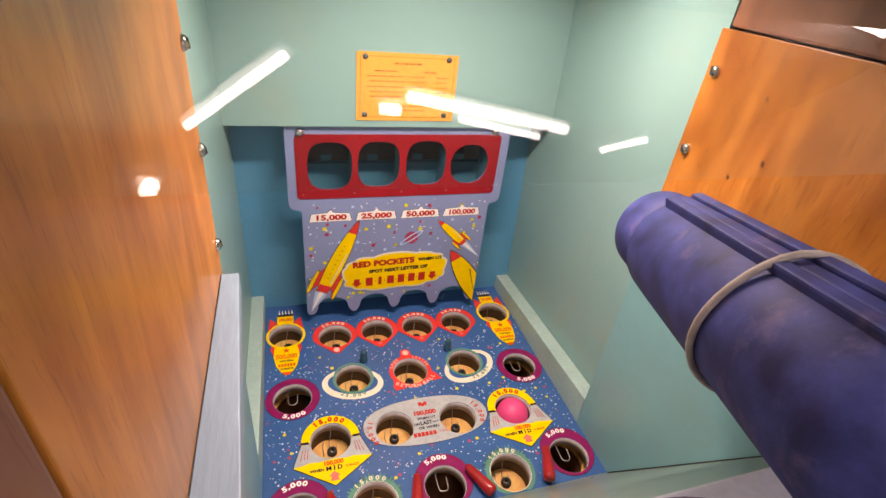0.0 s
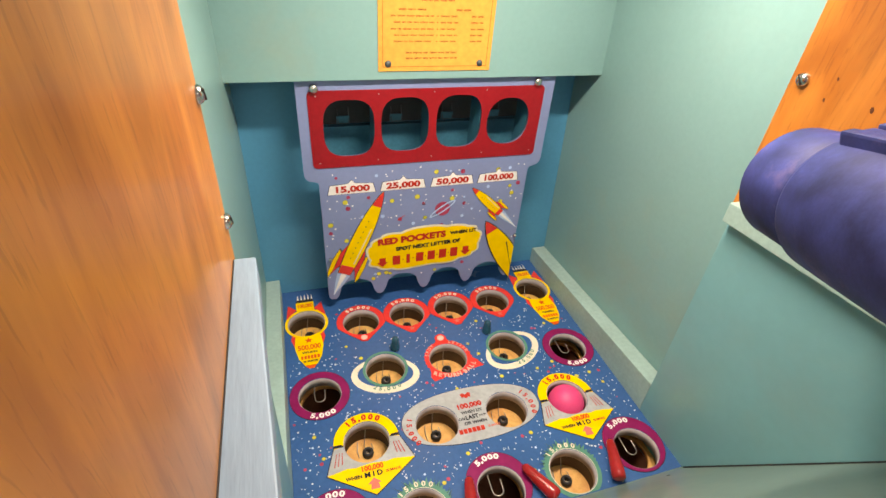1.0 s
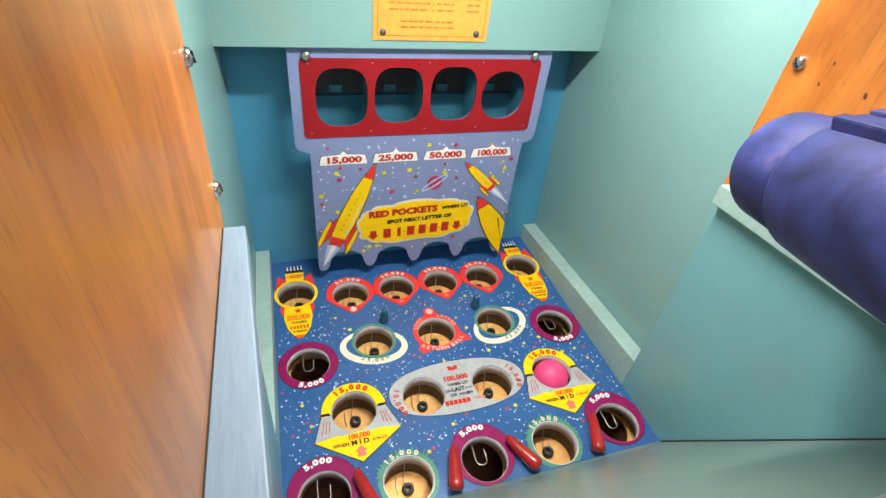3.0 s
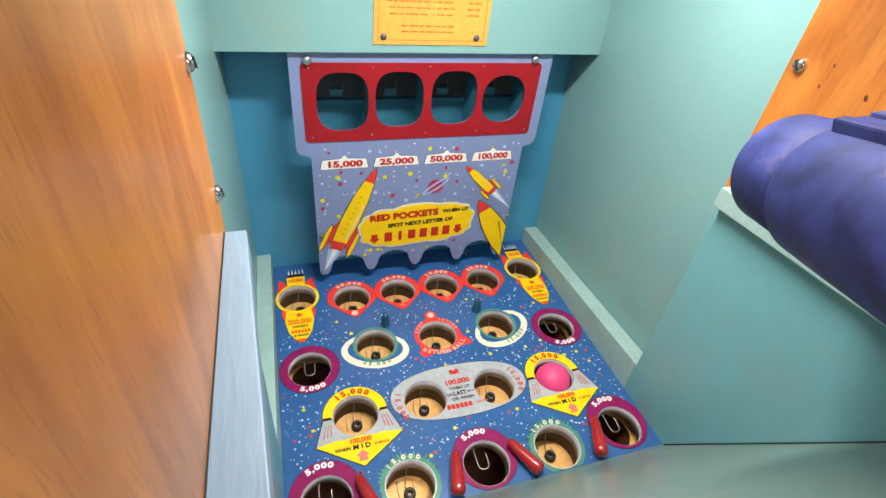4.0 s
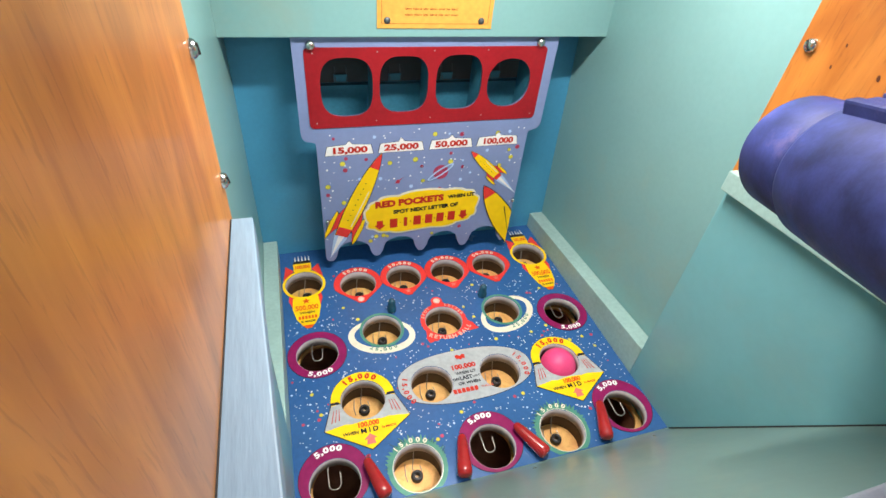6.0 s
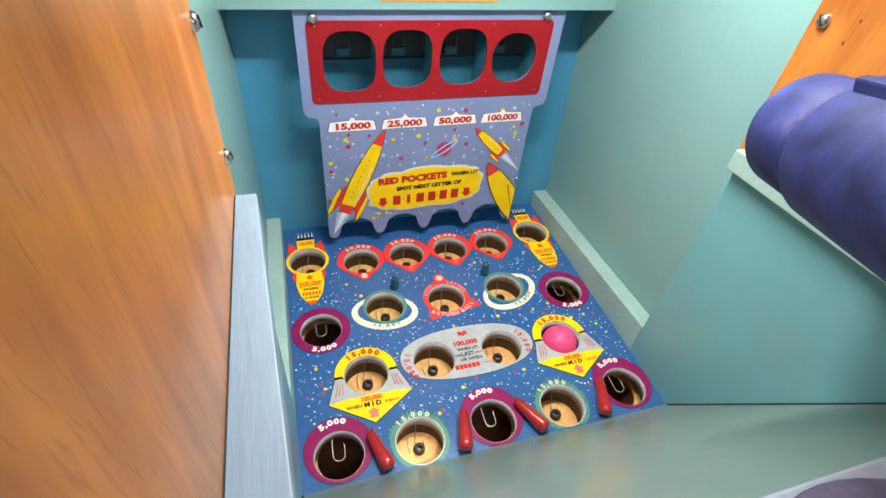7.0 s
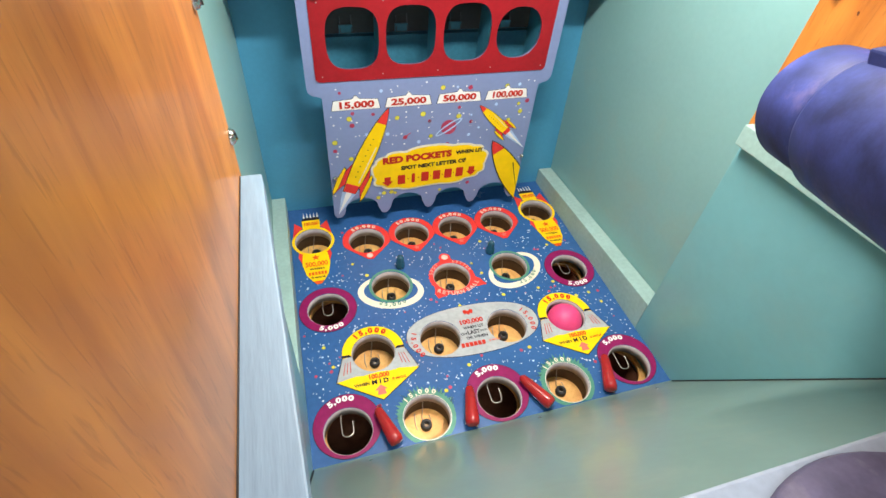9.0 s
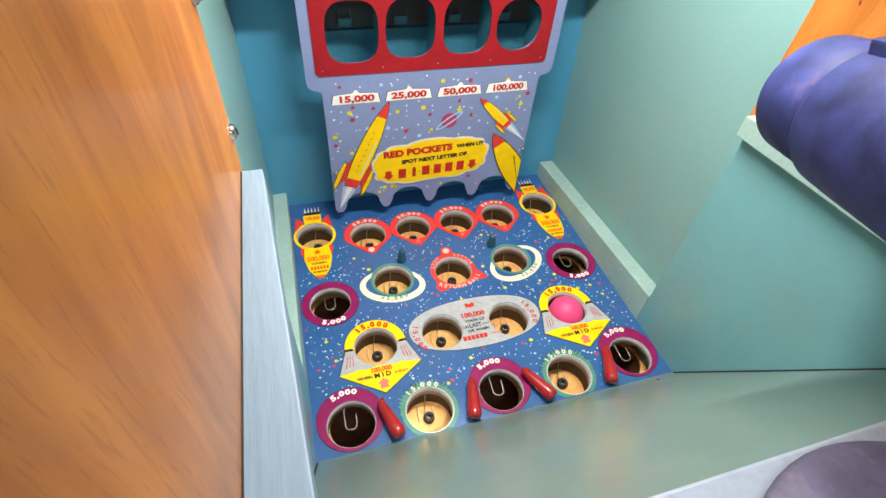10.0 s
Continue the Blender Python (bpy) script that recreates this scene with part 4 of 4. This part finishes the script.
for i, (x, y) in enumerate(POCKETS["yellow"]):
    hole = circle(x, y, HOLE + 0.0002, 40)

    def art(loop):
        return [(x + u, y + v) for u, v in loop]

    outer = art([(-0.0435, 0.004), (-0.0575, -0.0375), (0.0, -0.076), (0.0585, -0.0375), (0.0435, 0.004)])
    on(field, "panel_edge", flat([outer + art(circle(0, 0.001, 0.0446, 30, a0=8, a1=172)), hole]), INK, 1)
    on(field, "silver_cone", flat([art([(-0.0425, 0.003), (-0.0560, -0.0370), (0.0, -0.060), (0.0570, -0.0370), (0.0425, 0.003)]) + art(circle(0, 0.002, 0.040, 24, a0=10, a1=170)), hole]), SILVER, 2)
    on(field, "yellow_arch", flat([art(circle(0, 0.001, 0.0440, 34, a0=-4, a1=184)) + art([(-0.031, 0.0)] + circle(0, 0, HOLE + 0.0002, 34, a0=180, a1=0))]), YELLOW, 3)
    on(field, "yellow_arrow", flat(art([(-0.0562, -0.0372), (-0.030, -0.0330), (-0.020, -0.0345), (0.0, -0.0325), (0.020, -0.0345), (0.030, -0.0330), (0.0572, -0.0372), (0.0, -0.0748)])), YELLOW, 3)
    for s in (-1, 1):
        on(field, "clip", flat(art([(s * 0.031, -0.001), (s * 0.0445, -0.001), (s * 0.0445, 0.003), (s * 0.034, 0.003)])), INK, 4)
        for k in range(3):
            on(field, "streak", flat(art([(s * (0.0355 + 0.005 * k), -0.026 - 0.001 * k), (s * (0.0367 + 0.005 * k), -0.026 - 0.001 * k), (s * (0.0345 + 0.0035 * k), -0.009), (s * (0.0338 + 0.0035 * k), -0.009)])), BRICK_RED, 4)
    arc_text("15,000", x, y, 0.0375, 91, 13.5, 0.0115, BRICK_RED, bold=0.0008, squeeze=1.05)
    text_at(field, "100,000", x, y - 0.0392, 0.0095, ORANGE, squeeze=0.95, bold=0.0005, layer=5)
    text_at(field, "WHEN", x - 0.0240, y - 0.0482, 0.0064, INK, squeeze=1.05, bold=0.0002, layer=5)
    text_at(field, "M I D", x + 0.0005, y - 0.0482, 0.0095, INK, squeeze=1.05, bold=0.0004, layer=5)
    text_at(field, "IS MADE", x + 0.0265, y - 0.0482, 0.0048, BRICK_RED, squeeze=1.1, bold=0.0001, layer=5)
    mark = [(0, 0.0085), (0.0085, 0.001), (0.0045, 0.001), (0.0058, -0.0062), (-0.0058, -0.0062), (-0.0045, 0.001), (-0.0085, 0.001)]
    on(field, "star_mark", flat(moved(mark, x, y - 0.0615)), PINKRED, 5)

rng = random.Random(9)
for i, (x, y) in enumerate(POCKETS["green"]):
    spiky = []
    for k in range(96):
        a = 360 * k / 96
        up = max(0.0, math.sin(radians(a)))
        r = 0.0375 + (rng.uniform(0.003, 0.0115) * up ** 0.7 if k % 2 else 0.0)
        spiky.append((x + r * math.cos(radians(a)), min(y + r * math.sin(radians(a)), 1)))
    hole = circle(x, y, HOLE + 0.0002, 40)
    on(field, "pocket_ring", flat([[(u, max(v, FY + 0.0012)) for u, v in spiky], hole]), SEAGREEN, 1)
    # Thin cream ring: a painted glint along the hole's rim.
    on(field, "rim_glint", flat([circle(x, y, HOLE + 0.0009, 48), hole]), CREAM, 3)
    arc_text("15,000", x, y, 0.0362, 95, 13.5, 0.0092, CREAM, bold=0.0003, squeeze=1.15)
    for k in range(15):
        a = radians(rng.uniform(12, 168))
        ca, sa = math.cos(a), math.sin(a)
        r0, r1, w = 0.0375, rng.uniform(0.043, 0.0495), 0.0006
        on(field, "ink_tick", flat([(x + r0 * ca - w * sa, y + r0 * sa + w * ca), (x + r0 * ca + w * sa, y + r0 * sa - w * ca), (x + r1 * math.cos(a + 0.09), y + r1 * math.sin(a + 0.09))]), DARK_GREEN, 2)

clear = [(x, y, 0.043) for k, x, y in ALL_POCKETS] + [(x, y - 0.06, 0.028) for x, y in POCKETS["rocket"]] + [(x, y - 0.045, 0.034) for x, y in POCKETS["yellow"]] + [(x, y + 0.045, 0.016) for x, y in POCKETS["rocket"]]
clear += [(-0.02 + 0.01 * k, -0.33, 0.045) for k in range(5)] + [(0, -0.178, 0.012)] + [(x, y - 0.03, 0.026) for x, y in POCKETS["diamond"]]
rng = random.Random(21)
area = (-0.246, 0.246, FY + 0.006, -0.060)
specks(field, rng, 480, area, clear, 0.0005, 0.0010, STAR)
specks(field, rng, 100, area, clear, 0.0010, 0.0015, STAR)
specks(field, rng, 70, area, clear, 0.0008, 0.0017, SKYBLUE)
specks(field, rng, 20, area, clear, 0.0022, 0.0030, DOT_YELLOW, rim=OLIVE)
specks(field, rng, 42, area, clear, 0.0014, 0.0028, DOT_RED)

# ---- posts on the field ----
for x, y in ((-0.079, -0.1815), (0.082, -0.1805)):
    post = tagged(part("bumper_post", lathe([(0, 0.026), (0.0028, 0.0255), (0.0050, 0.0235), (0.0062, 0.0195), (0.0058, 0.013), (0.0072, 0.010), (0.0078, 0.004), (0.0074, 0.0), (0, 0.0)], 24), PEG_TEAL, smooth=True),
                  "small dark teal domed plastic post on the playfield", "post", group="teal posts")
    post.matrix_world = pose(x, y, 0.0008)
for (xa, ya), (xb, yb) in (((-0.1630, -0.4290), (-0.1490, -0.4735)), ((-0.0385, -0.4270), (-0.0500, -0.4745)), ((0.0370, -0.4300), (0.0585, -0.4735)), ((0.1690, -0.4260), (0.1515, -0.4735))):
    n = math.hypot(xb - xa, yb - ya)
    peg = thing("lane_bumper", "tapered glossy red rubber bumper beside a front pocket", "bumper", pose(xa, ya, 0.0105, 0, 0, math.degrees(math.atan2(yb - ya, xb - xa))), group="red lane bumpers")
    turned = [(0, -0.002), (0.0035, -0.0015), (0.0058, 0.002), (0.0068, 0.010), (0.0092, n - 0.006), (0.0094, n - 0.001), (0.0082, n + 0.0035), (0.0045, n + 0.0048), (0, n + 0.005)]
    part("sleeve", lathe(turned, 24, Matrix.Rotation(radians(90), 4, "Y")), PEG_RED, peg, smooth=True)
    part("screw", lathe([(0, 0.003), (0.0022, 0.0022), (0.003, 0.0), (0, 0.0)], 12, pose(n + 0.001, 0.006, -0.0075)), STEEL, peg, "small steel screw", smooth=True)

# ---- print on the card ----
def bar(x0, x1, y, h):
    on(card, "text_bar", flat([(x0, y - h / 2), (x1, y - h / 2), (x1, y + h / 2), (x0, y + h / 2)]), CARD_INK, 4)


for loop in ([(-0.073, -0.0455), (0.073, -0.0455), (0.073, 0.0455), (-0.073, 0.0455)],):
    inner = [(x * 0.992, y * 0.988) for x, y in loop]
    on(card, "border_line", flat([loop, inner]), CARD_INK, 4)
rng = random.Random(3)


def words(x0, x1, y, h):
    x = x0
    while x < x1 - 0.002:
        end = min(x + rng.uniform(0.004, 0.011), x1)
        while x < end:
            bar(x, x + 0.0011, y, h * rng.uniform(0.62, 1.0))
            x += 0.0017
        x += 0.0018


words(-0.022, 0.020, 0.036, 0.0042)
words(-0.052, -0.014, 0.0245, 0.0026)
words(0.024, 0.046, 0.0245, 0.0026)
for y, a in ((0.017, -0.062), (0.0095, -0.058), (0.0015, -0.062), (-0.006, -0.058), (-0.0135, -0.058)):
    words(a, -0.006, y, 0.0024)
    words(0.004, 0.028, y, 0.0024)
    words(0.046, 0.064, y, 0.0024)
    on(card, "bullet", flat(circle(-0.0005, y, 0.0009, 8)), CARD_INK, 4)
words(-0.042, 0.032, -0.0275, 0.0026)
words(-0.042, 0.030, -0.0345, 0.0026)
for x, y in ((-0.0655, -0.0415), (0.063, -0.0415), (-0.0655, 0.0440), (0.063, 0.0440)):
    part("screw", lathe([(0, 0.0026), (0.0026, 0.0022), (0.0041, 0.0010), (0.0044, 0.0), (0, 0.0)], 16, pose(x, y, 0.0012)), DULL_WIRE, card, "small steel screw", smooth=True)

# ---- small screws on the apron ----
def on_apron(x, up):
    y1, z1 = APRON
    f = up / z1
    return pose(x, FY - 0.004 + (y1 - FY + 0.004) * f, 0.004 + (z1 - 0.004) * f, math.degrees(math.atan2(z1 - 0.004, FY - 0.004 - y1)), 0, 180)


for x in (-0.183, 0.031, 0.205):
    s = tagged(part("apron_screw", lathe([(0, 0.0014), (0.0016, 0.0011), (0.0024, 0.0), (0, 0.0)], 12), STEEL, smooth=True), "small steel screw in the green apron", "screw", group="apron screws")
    s.matrix_world = on_apron(x, 0.022)

# ---- dark joints between the apron and the side boards ----
for side in (-1, 1):
    joint = wire([(side * (FX - 0.0008), FY - 0.003, 0.0035), (side * (FX - 0.0008), APRON[0], APRON[1])], 0.0011)
    tagged(part("trim", joint, BLACK), "dark joint line between the apron and the side board", "joint", kind="structure")

# ---- lamp tube under the cabinet ceiling ----
tube = thing("cabinet_lamp", "warm white fluorescent tube under the cabinet ceiling", "lamp", pose(0.01, -0.34, 0.738))
part("tube", lathe([(0, -0.15), (0.007, -0.15), (0.007, 0.15), (0, 0.15)], 16, Matrix.Rotation(radians(90), 4, "Y")), TUBE_IN, tube)
part("holder", box(-0.18, 0.18, -0.012, 0.012, 0.0075, 0.0114), WHITE, tube)
# ---- front glass over the gun opening ----
pane = tagged(part("front_glass", box(-0.252, 0.252, -0.0002, 0.0002, 0.004, 0.10), PANE), "clear upper front glass of the cabinet", "glass", kind="structure")
pane.matrix_world = pose(0, -0.70, 0.595, -22, 0, 0)
pane.visible_shadow = False


# ---- unseen square panel added on the room ceiling to carry the fill light ----
panel_light = thing("fill_panel", "added square white fill panel on the room ceiling, out of view", "ceiling light", pose(-0.1, -1.15, 1.35))
part("diffuser", box(-0.30, 0.30, -0.30, 0.30, -0.030, -0.026), PANEL_GLOW, panel_light)
part("frame", plate([[(-0.32, -0.32), (0.32, -0.32), (0.32, 0.32), (-0.32, 0.32)], [(-0.302, -0.302), (0.302, -0.302), (0.302, 0.302), (-0.302, 0.302)]], 0.055, pose(0, 0, 0.0195)), WHITE, panel_light)
